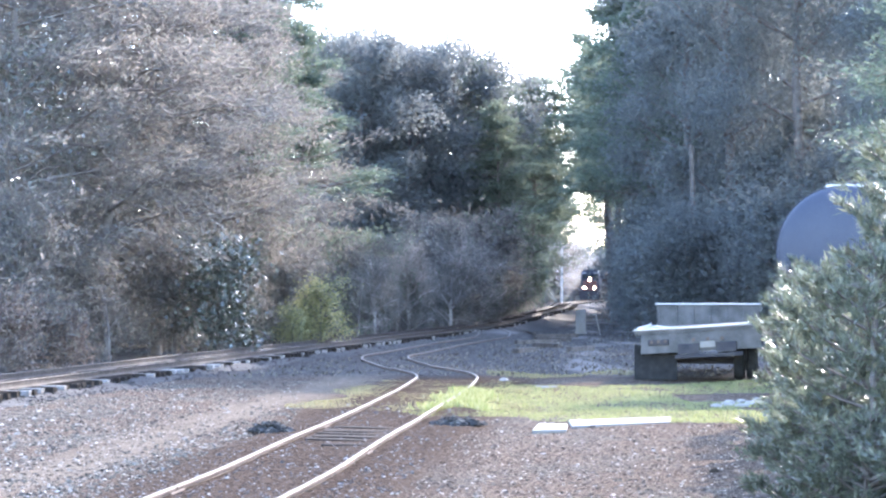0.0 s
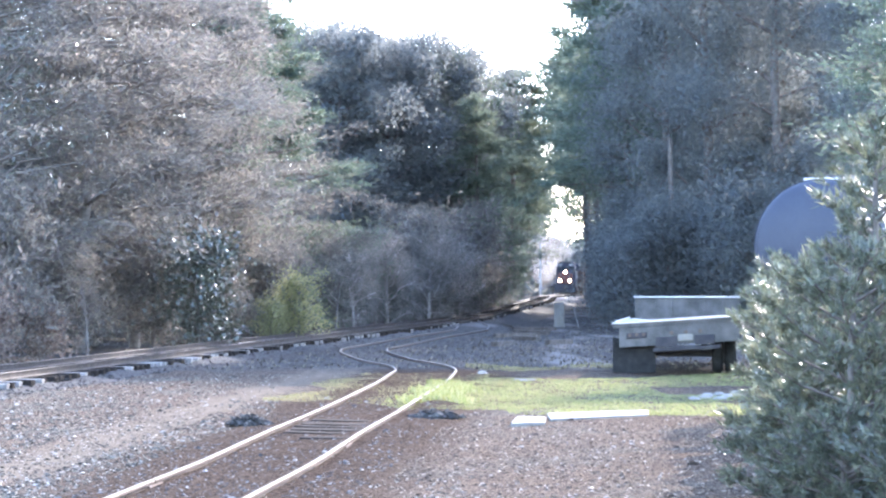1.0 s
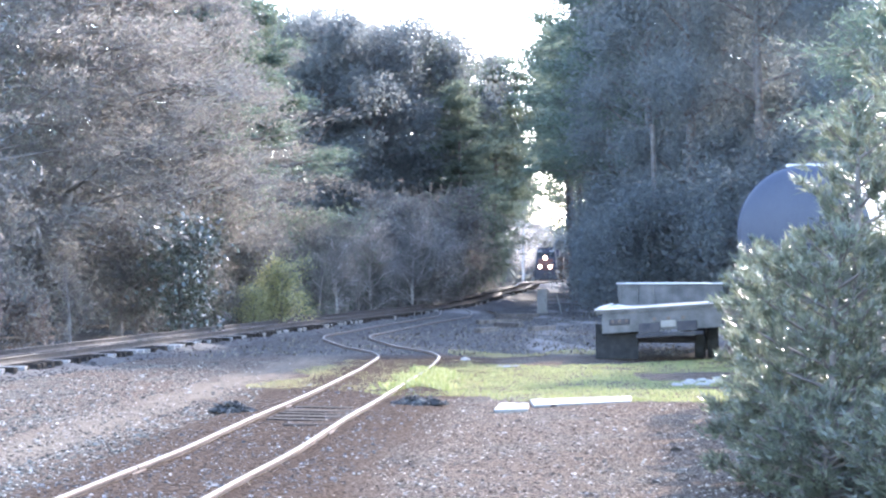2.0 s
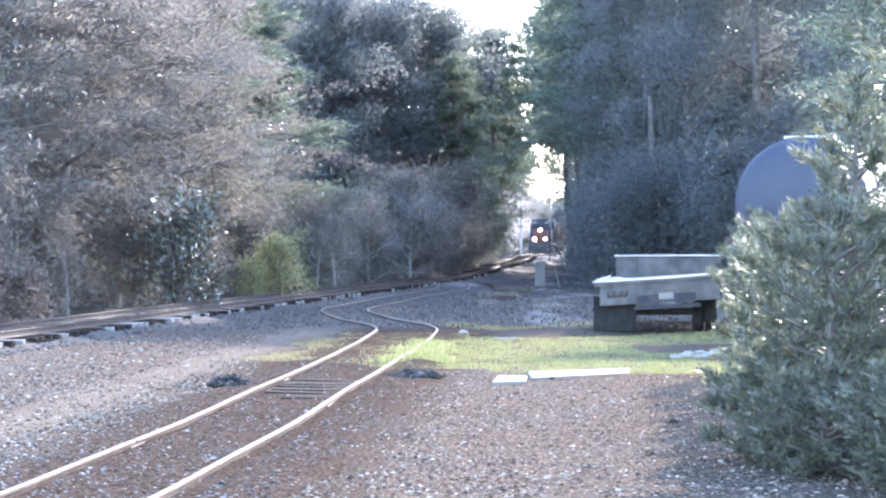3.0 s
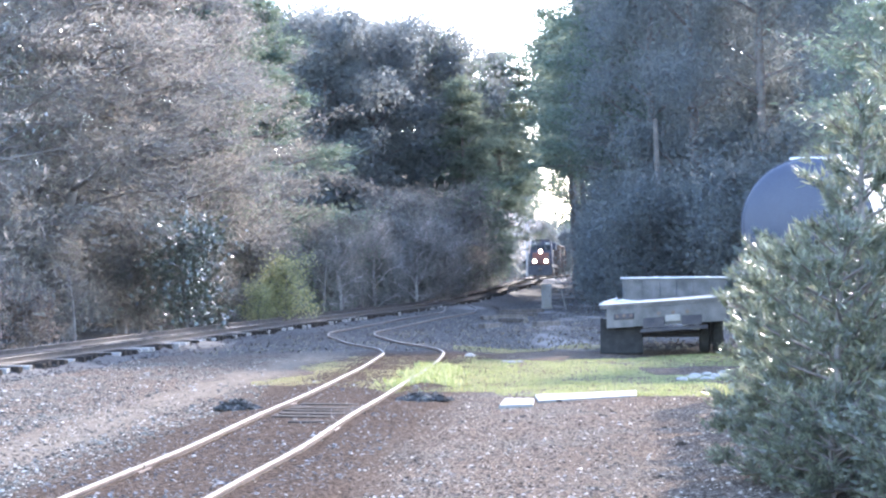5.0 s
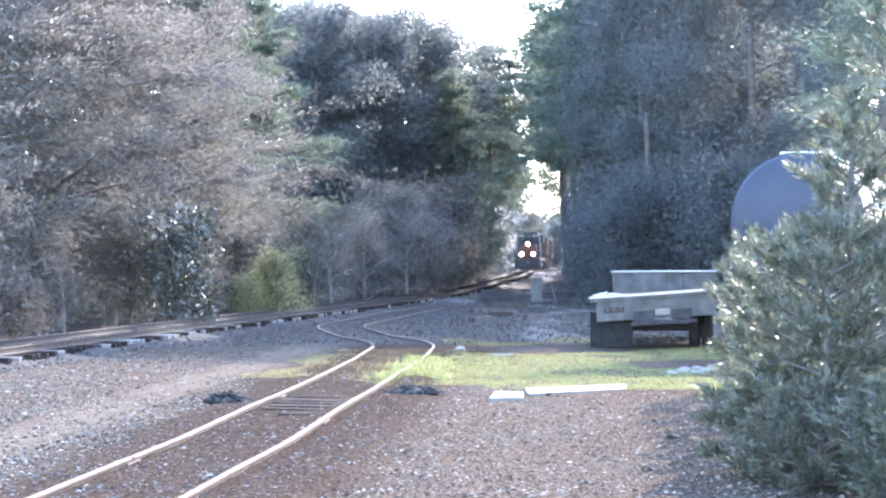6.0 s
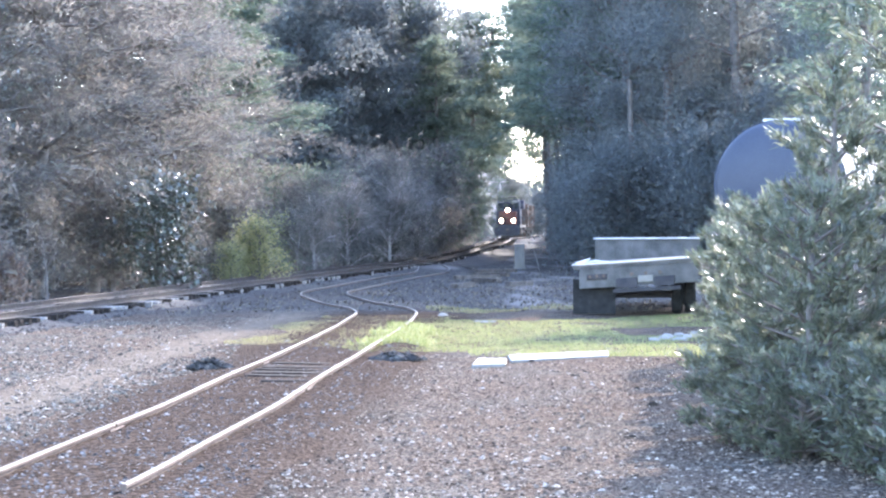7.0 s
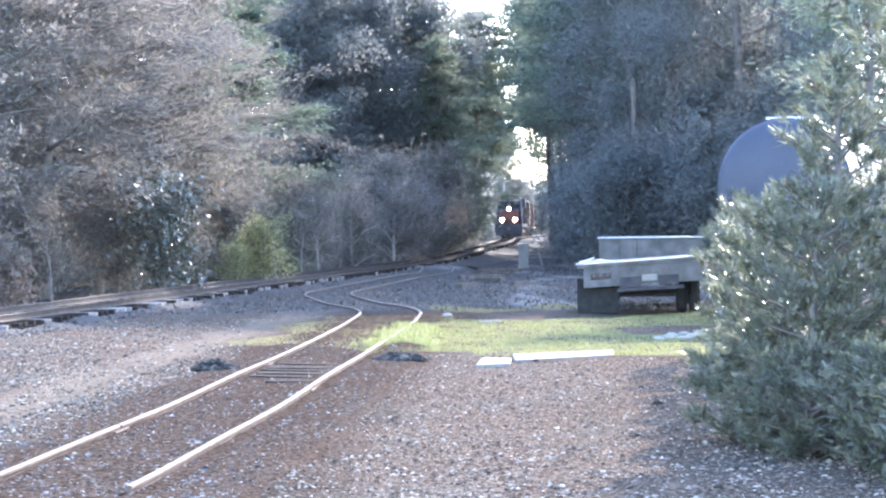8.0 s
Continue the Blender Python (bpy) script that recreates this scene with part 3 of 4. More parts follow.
def forest():
    bare = tree("bare_tree", "bough", 15, 4.6, BROWN_LEAF, 31000, 1, "grey-brown winter tree with dry leaves and vines", low=0.2, leaf=(0.19, 0.065), clump=0.42)
    bare_b = tree("bare_tree", "bough", 16, 4.2, BROWN_LEAF, 31000, 2, "grey-brown winter tree with dense thin twigs", low=0.26, leaf=(0.24, 0.05), clump=0.42)
    pine = tree("pine_tree", "pine", 20, 4.8, PINE_LEAF, 30000, 3, "tall grey-green pine beside the main line", low=0.36, leaf=(0.30, 0.07), clump=0.38)
    oak = tree("live_oak", "oak", 19, 4.6, DARK_LEAF, 30000, 4, "dark evergreen tree of the far wood edge", low=0.1, leaf=(0.3, 0.15), clump=0.65)
    far_pine = tree("pine_tree", "pine", 19, 4.4, GREEN_LEAF, 22000, 5, "hazy green pine at the wood edge", low=0.08, leaf=(0.34, 0.11), clump=0.5)
    dark = tree("cypress_tree", "oak", 24, 4.6, DARK_LEAF, 36000, 6, "dark tall tree in backlit shade", low=0.02, leaf=(0.26, 0.11), clump=0.7)
    broad = tree("broadleaf_tree", "oak", 22, 5.0, GREEN_LEAF, 20000, 8, "spreading tree leaning over the line", low=0.46, leaf=(0.34, 0.17), clump=0.65)
    high = tree("pine_tree", "pine", 20, 4.6, GREEN_LEAF, 16000, 7, "tall pine with a bare lower trunk beside the line", low=0.4, leaf=(0.40, 0.13), clump=0.55)
    airy = tree("broadleaf_tree", "oak", 15, 4.4, GREEN_LEAF, 2600, 9, "thin tree whose few leaf clumps hang before the sky", low=0.42, leaf=(0.42, 0.24), clump=0.5)
    for proto, spots in (
            (airy, ((17.6, 212, 0, 1, 1), (19.6, 240, 130, 1, 1))),
            (bare, ((-12.6, 61, 0, 1, 1), (-9.9, 71, 100, 0.9, 1), (-15.5, 70, 210, 1.1, 1), (-12.5, 83, 50, 1.15, 1), (-8.8, 80, 290, 0.85, 1.1), (-17, 88, 20, 1.2, 1))),
            (bare_b, ((-10.9, 65, 0, 0.85, 1), (-13.5, 76, 70, 1.05, 1), (-9.6, 89, 160, 1.0, 1), (-13, 100, 250, 1.15, 1), (-19, 78, 310, 1.1, 1), (-8.5, 108, 40, 0.9, 1), (24.5, 96, 110, 1.25, 1.1), (29.5, 106, 250, 1.3, 1.1))),
            (pine, ((-7.6, 96, 0, 1, 1), (-10.2, 101, 130, 1.0, 1), (-8.9, 87, 40, 0.85, 1), (12.4, 120, 20, 1.0, 1.0))),
            (oak, ((-5.2, 136, 0, 1, 1), (-2.6, 143, 80, 1.0, 1), (0.4, 148, 170, 1.03, 1), (-8.5, 140, 240, 1, 1), (-5, 152, 20, 1.05, 1), (2.6, 160, 310, 1.0, 1.02), (25.5, 415, 30, 0.55, 1), (29, 425, 100, 0.55, 1), (32.5, 418, 190, 0.55, 1), (36, 426, 260, 0.6, 1), (27.5, 440, 330, 0.6, 1), (19.0, 330, 45, 0.9, 1), (15.6, 322, 200, 0.95, 1), (22.3, 345, 120, 0.5, 1), (25.6, 372, 70, 0.45, 1), (29.5, 385, 160, 0.42, 1), (12.6, 300, 10, 0.9, 1), (-4.3, 170, 60, 1.1, 1), (-7.4, 166, 150, 1.1, 1), (-0.8, 172, 220, 1.1, 1))),
            (far_pine, ((3.0, 150, 0, 0.92, 1), (3.3, 163, 90, 0.95, 1), (4.2, 178, 200, 0.92, 1), (5.0, 196, 300, 0.95, 1), (6.4, 218, 40, 0.9, 1), (3.9, 143, 30, 0.8, 1), (6.6, 240, 30, 0.9, 1))),
            (high, ((11.0, 233, 0, 0.95, 1.0), (13.6, 150, 120, 1.2, 1.02), (12.2, 127, 200, 1.15, 1.0), (9.0, 205, 60, 0.9, 1.02), (13.5, 163, 300, 1.15, 1.0), (7.6, 176, 170, 1.1, 0.95))),
            (broad, ((16.7, 200, 0, 1.0, 1.0), (15.3, 175, 110, 1.0, 0.95), (8.8, 212, 40, 0.9, 1.0))),
            (dark, ((13.2, 112, 0, 0.9, 1.0), (14.6, 103, 60, 1.0, 1.25), (17.5, 98, 150, 1, 1.13), (14.8, 126, 220, 1.0, 1), (21.5, 104, 280, 1.1, 1.13), (17.5, 118, 30, 1.1, 1), 
                    (22, 122, 190, 1.1, 1), (19.8, 88, 20, 0.85, 1.0), (17, 140, 70, 1.1, 1), (40, 104, 10, 1.1, 1), (23, 150, 40, 1.1, 1), (29, 142, 90, 1.1, 1), (27, 168, 160, 1.1, 1), (33, 160, 230, 1.1, 1), (25.5, 190, 300, 1.0, 1), (33, 190, 20, 1.1, 1), (38, 130, 60, 1.1, 1), (21, 136, 11, 1.05, 1), (30, 250, 70, 0.9, 1), (26, 236, 130, 0.85, 1), (34, 268, 210, 0.9, 1), (24, 214, 50, 0.85, 1)))):
        tagged(proto, group=proto.name.split(".")[0].replace("_", " ") + "s at the wood edge")
        place(proto, *spots[0][:3])
        for x, y, turn, size, tall in spots[1:]:
            plant(proto, x, y, turn, size, tall)


forest()


# ---- shrubs and thickets under the trees ----
def shrubs():
    brush = tree("brush", "bush", 4.2, 1.9, BROWN_LEAF, 8000, 11, "grey tangled winter brush along the wood edge", low=0.03, leaf=(0.28, 0.06), clump=0.42)
    thicket = tree("evergreen_thicket", "bush", 4.5, 2.0, GREEN_LEAF, 8000, 12, "dull green overgrown shrub with vines", low=0.03, leaf=(0.24, 0.13), clump=0.55)
    dark = tree("dark_thicket", "bush", 4.5, 2.2, DARK_LEAF, 14000, 13, "dark shaded undergrowth below the tall trees", low=0.03, leaf=(0.2, 0.08), clump=0.6)
    for proto, spots in (
            (brush, ((-12.4, 57, 0, 0.7), (-11.3, 63.5, 30, 0.75), (-9.0, 69, 80, 0.8), (-13.8, 66, 200, 1.1), (-11.5, 72, 140, 1.0), (-8.4, 77, 200, 0.8), (-6.6, 84, 260, 0.85), (-10.6, 79, 10, 1.1), (-3.9, 104, 40, 1.0),
                     (-2.0, 110, 120, 0.7), (-0.4, 117, 200, 1.35), (1.1, 124, 290, 0.75), (2.7, 133, 10, 1.5), (4.3, 145, 60, 0.8), (5.2, 158, 170, 1.1), (-6.2, 90.5, 100, 0.9), (-15.5, 60, 10, 1.0), (6.6, 190, 30, 1.1))),
            (thicket, ((-4.6, 107.5, 0, 0.8), (-6.5, 113, 60, 1.0), (-3.2, 119, 130, 1.0), (-0.8, 127, 210, 1.1), (1.4, 135, 290, 1.2), (-5.5, 126, 30, 1.0), (3.4, 148, 80, 1.4), (5.4, 168, 190, 1.3), (6.2, 182, 250, 1.3), (7.4, 208, 0, 1.2), (-9, 94, 20, 1.2), (-3, 131, 99, 1.0))),
            (dark, ((11.0, 106, 0, 1.0), (12.0, 98, 50, 1.2), (15.5, 92, 110, 1.3), (19, 92, 170, 1.3), (22.5, 92, 230, 1.3), (26, 90, 290, 1.3), (13.5, 112, 20, 1.3), (13.0, 122, 80, 1.3), (30, 92, 140, 1.3), (17, 104, 140, 1.5), (14.5, 130, 200, 1.5), (15.0, 145, 20, 1.1), (17.2, 160, 20, 1.2), (19, 175, 80, 1.3), (21.5, 200, 140, 1.4), (13.6, 134, 10, 1.2), (24, 225, 60, 1.5),
                    (-13, 92, 200, 1.5), (-16, 80, 260, 1.4), (-8, 131, 100, 1.6), (-11, 118, 320, 1.6)))):
        tagged(proto, group=proto.name.split(".")[0].replace("_", " ") + " clumps under the trees")
        place(proto, *spots[0][:3])
        for x, y, turn, size in spots[1:]:
            plant(proto, x, y, turn, size)
    # brush lightened by colour to stand for haze over the shaded edge
    twigs = tree("haze_pale_brush", "bush", 4.2, 1.7, TWIG_LEAF, 5200, 18, "grey leafless brush beside the main line, haze in its pale colour", bark=PALE_BARK, low=0.03, leaf=(0.3, 0.04), clump=0.4)
    tagged(twigs, group="pale brush clumps beside the line")
    place(twigs, -1.7, 108.5, 0)
    for x, y, turn, size in ((0.6, 114, 70, 1.05), (-0.2, 120, 190, 1.3), (2.3, 124, 140, 1.0), (3.8, 139, 260, 1.15), (5.9, 163, 30, 1.2), (-3.4, 101, 300, 0.8)):
        plant(twigs, x, y, turn, size)
    magnolia = tree("magnolia_bush", "bush", 3.6, 1.35, GLOSSY_LEAF, 3300, 14, "dark bush whose glossy leaves flash white in the sun", low=0.05, leaf=(0.19, 0.10), clump=0.45)
    place(magnolia, -7.25, 67.2, 0)
    tall = tree("magnolia_tree", "oak", 9.5, 2.0, GLOSSY_LEAF, 1700, 17, "tree with scattered glossy leaves shining in the sun", low=0.5, leaf=(0.16, 0.08), clump=0.45)
    place(tall, -12.4, 58, 0)
    russet = tree("dry_shrub", "bush", 1.7, 1.0, RUSSET_LEAF, 3000, 16, "russet dry shrub at the foot of the wood", low=0.03, leaf=(0.14, 0.06), clump=0.3)
    place(russet, -11.6, 54.5, 0)
    plant(russet, -10.6, 57.5, 120, 0.8)
    yellow = tree("sunlit_bush", "bush", 2.5, 1.0, YELLOW_LEAF, 3400, 15, "yellow-green sunlit bush beside the main line", low=0.05, leaf=(0.12, 0.06), clump=0.26)
    place(yellow, -4.7, 79, 0)
    plant(yellow, -5.7, 77, 140, 0.62)
    plant(yellow, -5.2, 79.5, 250, 0.8)


shrubs()


def far_woods():
    """The wood that closes the distance."""
    n = 64000
    x, y = rng.uniform(-150, 190, n), rng.uniform(270, 500, n)
    b = x / y
    top = 13 + 4 * np.sin(x * 0.21) + 3 * np.sin(x * 0.53 + 1)
    top = np.where((b > 0.058) & (b < 0.081), 10.5, top + 2)
    z = ground_z(x, y) + top * rng.beta(1.4, 1.3, n)
    keep = np.abs(x - np.interp(y, MAIN_LINE[0], MAIN_LINE[1])) > 5
    keep |= y > 385
    v, f = rhombi(np.stack([x, y, z], 1)[keep], 2.2, 1.3, simple=True)
    tagged(mesh_object("far_woods", v, f, DARK_LEAF), "hazy distant wood behind the curve", "woods", kind="stuff")


far_woods()


# ---- young pines and shrubs close to the camera, and the tall pine behind them ----
def sprays(store, tips, ways, count, base, way, length, r):
    """Side shoots along one limb, each ending in a tuft that turns upwards."""
    for j in range(count):
        w = 0.25 + 0.75 * r.random() ** 0.6
        side = np.array([r.gauss(0, 1), r.gauss(0, 1), r.gauss(0.1, 0.6)]) * (0.06 + 0.10 * length * (1.15 - w))
        p = base + way * length * w
        tube(store, [p, p + side], 0.006, 0.003, 3)
        tips.append(p + side)
        ways.append(way * 0.7 + side * 3.5 + np.array([0, 0, 0.45]))


def young_pine(x, y, height, radius, seed, belly, limbs, shoots, needles, needle, name="young_pine", label="young dark green pine with shining needles beside the gravel", bare=0.02):
    """A full young evergreen: widest at the share `belly` of its height."""
    r = random.Random(seed)
    root = empty(name, pose(x, y, 0, 0, 0, seed * 37 % 360), label, "tree" if height > 2.5 else "shrub", "evergreens beside the gravel")
    store, tips, ways = ([], []), [], []
    tube(store, [(0, 0, -0.2), (0.04, 0.02, height * 0.5), (0, 0, height)], 0.022 * height, 0.01, 8)
    for i in range(limbs):
        u = bare + (0.97 - bare) * (i + r.random()) / limbs
        a = i * 2.4 + r.uniform(-0.35, 0.35)
        full = (0.72 + 0.28 * u / belly) if u < belly else max(0.0, 1 - ((u - belly) / (1 - belly)) ** 1.25)
        length = radius * full * (r.uniform(0.7, 1.0) + (0.16 if r.random() < 0.12 else 0)) + 0.1
        way = np.array([math.cos(a), math.sin(a), 0.12 + 0.75 * u])
        base = np.array([0, 0, max(0.06, u * height - 0.2 * length)])
        tube(store, [base, base + way * length * 0.5 - np.array([0, 0, 0.05 * length]), base + way * length], 0.02, 0.005, 4)
        sprays(store, tips, ways, max(4, int(shoots * length / radius)), base, way, length, r)
    mesh_object("trunk", store[0], store[1], BARK, root, smooth=True)
    tips, ways = np.array(tips), np.array(ways)
    tips[:, 2] = np.maximum(tips[:, 2], 0.05)
    k = np.repeat(np.arange(len(tips)), needles)
    d = ways[k] / np.linalg.norm(ways[k], axis=1)[:, None]
    pts = tips[k] - d * rng.uniform(0, 0.14, len(k))[:, None] + rng.normal(size=(len(k), 3)) * 0.022
    v, f = rhombi(pts, needle[0], needle[1], d, 0, True)
    mesh_object("crown", v, f, NEEDLE, root)


young_pine(5.75, 21.0, 5.4, 1.85, 21, 0.52, 66, 20, 15, (0.13, 0.026))
young_pine(4.2, 19.7, 2.6, 1.15, 24, 0.62, 46, 20, 16, (0.11, 0.026))
young_pine(4.6, 20.5, 4.0, 0.75, 25, 0.45, 44, 18, 15, (0.11, 0.026))
young_pine(5.6, 17.6, 2.3, 1.35, 27, 0.5, 44, 20, 15, (0.11, 0.026))
young_pine(7.4, 22.8, 6.2, 2.0, 29, 0.4, 48, 18, 13, (0.13, 0.026))
for x, y, h, w, seed in ((5.8, 33.6, 2.7, 0.65, 41), (5.55, 31.0, 2.55, 0.65, 42), (5.25, 28.8, 2.55, 0.65, 43), (5.0, 26.7, 2.5, 0.6, 44), (4.75, 24.8, 2.4, 0.6, 45), (4.5, 23.0, 2.3, 0.6, 46), (7.9, 45.4, 3.0, 0.9, 47), (8.3, 42.8, 3.0, 0.9, 48)):
    young_pine(x, y, h, w, seed, 0.5, 26, 15, 20, (0.11, 0.028))
LOW_SHRUB = ("evergreen_shrub", "low dense dark green shrub with upright shining sprigs")
for x, y, h, w, seed in ((3.75, 20.4, 1.15, 0.75, 31), (3.95, 18.9, 1.0, 0.8, 32), (4.55, 17.5, 1.1, 0.85, 33), (4.7, 16.2, 0.9, 0.8, 34), (5.4, 16.6, 1.3, 0.9, 35)):
    young_pine(x, y, h, w, seed, 0.5, 34, 16, 16, (0.08, 0.028), *LOW_SHRUB)
slender = tree("pine_tree", "pine", 13.5, 3.2, PINE_LEAF, 13000, 23, "slender pine standing over the parked truck", low=0.36, leaf=(0.26, 0.05), clump=0.4)
place(slender, 14.6, 62, 0)
plant(slender, 12.6, 34.5, 140, 0.72)
dead = ([], [])
tube(dead, [(0, 0, -0.3), (0.1, 0, 3), (0.05, 0.1, 6), (-0.05, 0, 9.5)], 0.18, 0.11, 10)
snag = empty("bare_tree", pose(12.25, 99.8, 0), "slim bare trunk in front of the dark trees", "tree")
mesh_object("trunk", dead[0], dead[1], BARK, snag, smooth=True)


def sapling(x, y, h, seed):
    r = random.Random(seed)
    store = ([], [])
    tube(store, [(0, 0, -0.2), (r.uniform(-0.1, 0.1), 0, h * 0.5), (r.uniform(-0.25, 0.25), 0, h)], 0.06, 0.02, 6)
    for k in range(4):
        z = h * r.uniform(0.4, 0.9)
        tube(store, [(0, 0, z), (r.uniform(-0.5, 0.5), r.uniform(-0.3, 0.3), z + r.uniform(0.3, 0.7))], 0.02, 0.006, 4)
    root = empty("sapling", pose(x, y, float(ground_z(x, y))), "thin dark leafless sapling beside the main line", "tree", "saplings beside the line")
    mesh_object("trunk", store[0], store[1], BARK, root, smooth=True)


for x, y, h, seed in ((-4.9, 90.5, 2.3, 1), (-3.9, 92.0, 2.7, 2), (-2.3, 102.0, 2.0, 3), (-9.9, 60.5, 2.2, 4)):
    sapling(x, y, h, seed)


# ---- grass and weeds ----
def blades(name, n, inside, h, mat, label, x0, x1, y0, y1, lying=False):
    p = on_ground(n, x0, x1, y0, y1, -0.01)
    p = p[inside(p[:, 0], p[:, 1])]
    tuft = np.array([noise.noise(Vector((a * 1.3, b * 0.8, 1))) for a, b, _ in p])
    p = p[tuft + rng.uniform(-0.08, 0.9, len(p)) > 0]
    up = np.tile(np.array([0.0, 0.0, 1.0]), (len(p), 1))
    v, f = rhombi(p, h, h * (0.4 if lying else 0.22), up * 0.1 if lying else up)
    tagged(mesh_object(name, v, f, mat), label, "grass", kind="stuff")


def grass_area(x, y):
    left = -0.6 + 0.11 * (y - 36) + 0.3 * np.sin(y * 1.3)
    near = 34.6 + 0.35 * np.sin(x * 1.9) + np.where(x < 1.5, 0.7, 0) - np.where(x > 3.6, 1.2, 0)
    far = 46.5 + 0.45 * x + 0.8 * np.sin(x * 1.1)
    # gap in the blades imitates a shadow wedge with darker brown ground
    bare = (np.abs(y - 42.0 - 0.2 * (x - 5)) < 1.6) & (x > 4.9)
    return (x > left) & (y > near) & (y < far) & ~bare


blades("grass", 105000, grass_area, 0.055, GRASS, "bright green grass strip across the old siding", -2, 10, 32, 52)
blades("dry_grass", 30000, lambda x, y: (np.abs(x - (y * 0.088 - 4.0) + 0.2) < 1.9 + 0.4 * np.sin(y)) & (y > 37.5 + 0.5 * np.sin(x * 2)), 0.06, DRY_GRASS, "short yellow dry grass between the rails", -5, 2, 36, 50)
blades("tall_grass", 22000, lambda x, y: (np.abs(x - np.interp(y, SIDE_LINE[0], SIDE_LINE[1]) - 0.9) < 0.42 + 0.12 * np.sin(y * 1.7) + rng.normal(size=len(x)) * 0.15) & (y > 37.4 + 0.8 * np.sin(x * 5)) & (y < 44.4 + 0.6 * np.sin(x * 4)), 0.155, GRASS, "taller green grass grown over the rail", -1.5, 3, 36.5, 45)
blades("far_grass", 9000, lambda x, y: np.abs(y - 54 - 1.2 * np.sin(x * 1.7)) < 0.4 + 1.3 * np.sin(x * 0.9) ** 2, 0.09, DRY_GRASS, "pale grass fringe at the shade's edge", 1.2, 5.2, 48, 60)
blades("leaf_litter", 16000, lambda x, y: (y > 53) & (np.abs(x - np.interp(y, MAIN_LINE[0], MAIN_LINE[1])) > 2.4), 0.12, LITTER, "dead leaves and dry weeds in the shade", -7, 12, 52, 112, True)
def stone_heap(x, y, wide, high, n):
    """A low heap of dark ballast with loose stones."""
    a, d = rng.uniform(0, 6.28, n), np.sqrt(rng.random(n))
    top = high * (1 - d ** 2) * (0.75 + 0.35 * np.sin(3 * a + x))
    pts = np.stack([wide * d * np.cos(a), 0.8 * wide * d * np.sin(a), top * np.sqrt(rng.random(n))], 1)
    root = empty("ballast_heap", pose(x, y, float(ground_z(x, y)) + 0.02), "low heap of dark ballast stone by the rail", "heap", "dark heaps by the siding")
    stones("stone", pts, 0.045, STONE_BLACK, "dark crushed stone", root)


stone_heap(-2.66, 31.6, 0.36, 0.17, 420)
stone_heap(0.22, 33.3, 0.44, 0.15, 480)


# ---- concrete, timber and rubble on the ground ----
def slab(points, z0, z1, label):
    bm = bmesh.new()
    f = bm.faces.new([bm.verts.new((x, y, z0)) for x, y in points])
    ext = bmesh.ops.extrude_face_region(bm, geom=[f])
    bmesh.ops.translate(bm, verts=[v for v in ext["geom"] if isinstance(v, bmesh.types.BMVert)], vec=(0, 0, z1 - z0))
    bmesh.ops.recalc_face_normals(bm, faces=bm.faces)
    bmesh.ops.bevel(bm, geom=list(bm.edges), offset=0.012, segments=1, affect="EDGES")
    tagged(part("concrete_slab", bm, CONCRETE), label, "slab")


slab(((1.38, 31.5), (1.92, 31.7), (2.02, 33.0), (1.55, 33.2)), -0.05, 0.05, "broken pale concrete slab lying in the grass")
slab(((2.06, 32.5), (3.75, 33.6), (3.9, 34.9), (2.1, 34.0)), -0.05, 0.05, "long pale concrete slab lying in the grass")


def rubble(x, y, s, seed, mat, name, label):
    r = random.Random(seed)
    bm = bmesh.new()
    bmesh.ops.create_icosphere(bm, subdivisions=2, radius=1.0)
    for v in bm.verts:
        v.co *= 1 + 0.35 * noise.noise(v.co * 1.4 + Vector((seed, 0, 0)))
        v.co = Vector((v.co.x * s * 0.85, v.co.y * s * 0.6, max(-0.3, v.co.z) * s * 0.35))
    ob = part(name, bm, mat)
    ob.matrix_basis = pose(x, y, 0.02 + float(ground_z(x, y)), 0, 0, r.uniform(0, 360))
    tagged(ob, label, "rock", "pale stones")


for i, (x, y, s) in enumerate(((5.2, 38.7, 0.15), (5.45, 39.2, 0.19), (5.7, 38.9, 0.16), (5.6, 39.8, 0.2), (5.95, 39.5, 0.18), (5.9, 40.3, 0.17), (6.2, 40.0, 0.2), (6.3, 40.8, 0.16), (1.5, 50.3, 0.2), (2.35, 46.6, 0.13), (2.55, 46.8, 0.1), (2.2, 47.0, 0.09))):
    rubble(x, y, s, i, CONCRETE, "broken_stone", "flat pale broken stone in the grass")


def old_tie(x, y, turn, long, mat, label, z=None):
    bm = boxed(-long / 2, long / 2, -0.12, 0.12, 0, 0.2, bevel=0.02)
    ob = part("old_timber", bm, mat)
    ob.matrix_basis = pose(x, y, (float(ground_z(x, y)) - 0.02) if z is None else z, 0, 0, turn)
    tagged(ob, label, "timber", "old timbers")


for i, (x, y, turn, long) in enumerate(((4.1, 88, 35, 2.4), (5.0, 93, -48, 2.2), (5.6, 101, 25, 2.4), (4.2, 82, -62, 2.0), (5.2, 77, 52, 1.6), (3.0, 75, 70, 2.2))):
    old_tie(x, y, turn, long, TIE_WOOD, "weathered grey timber lying by the siding")


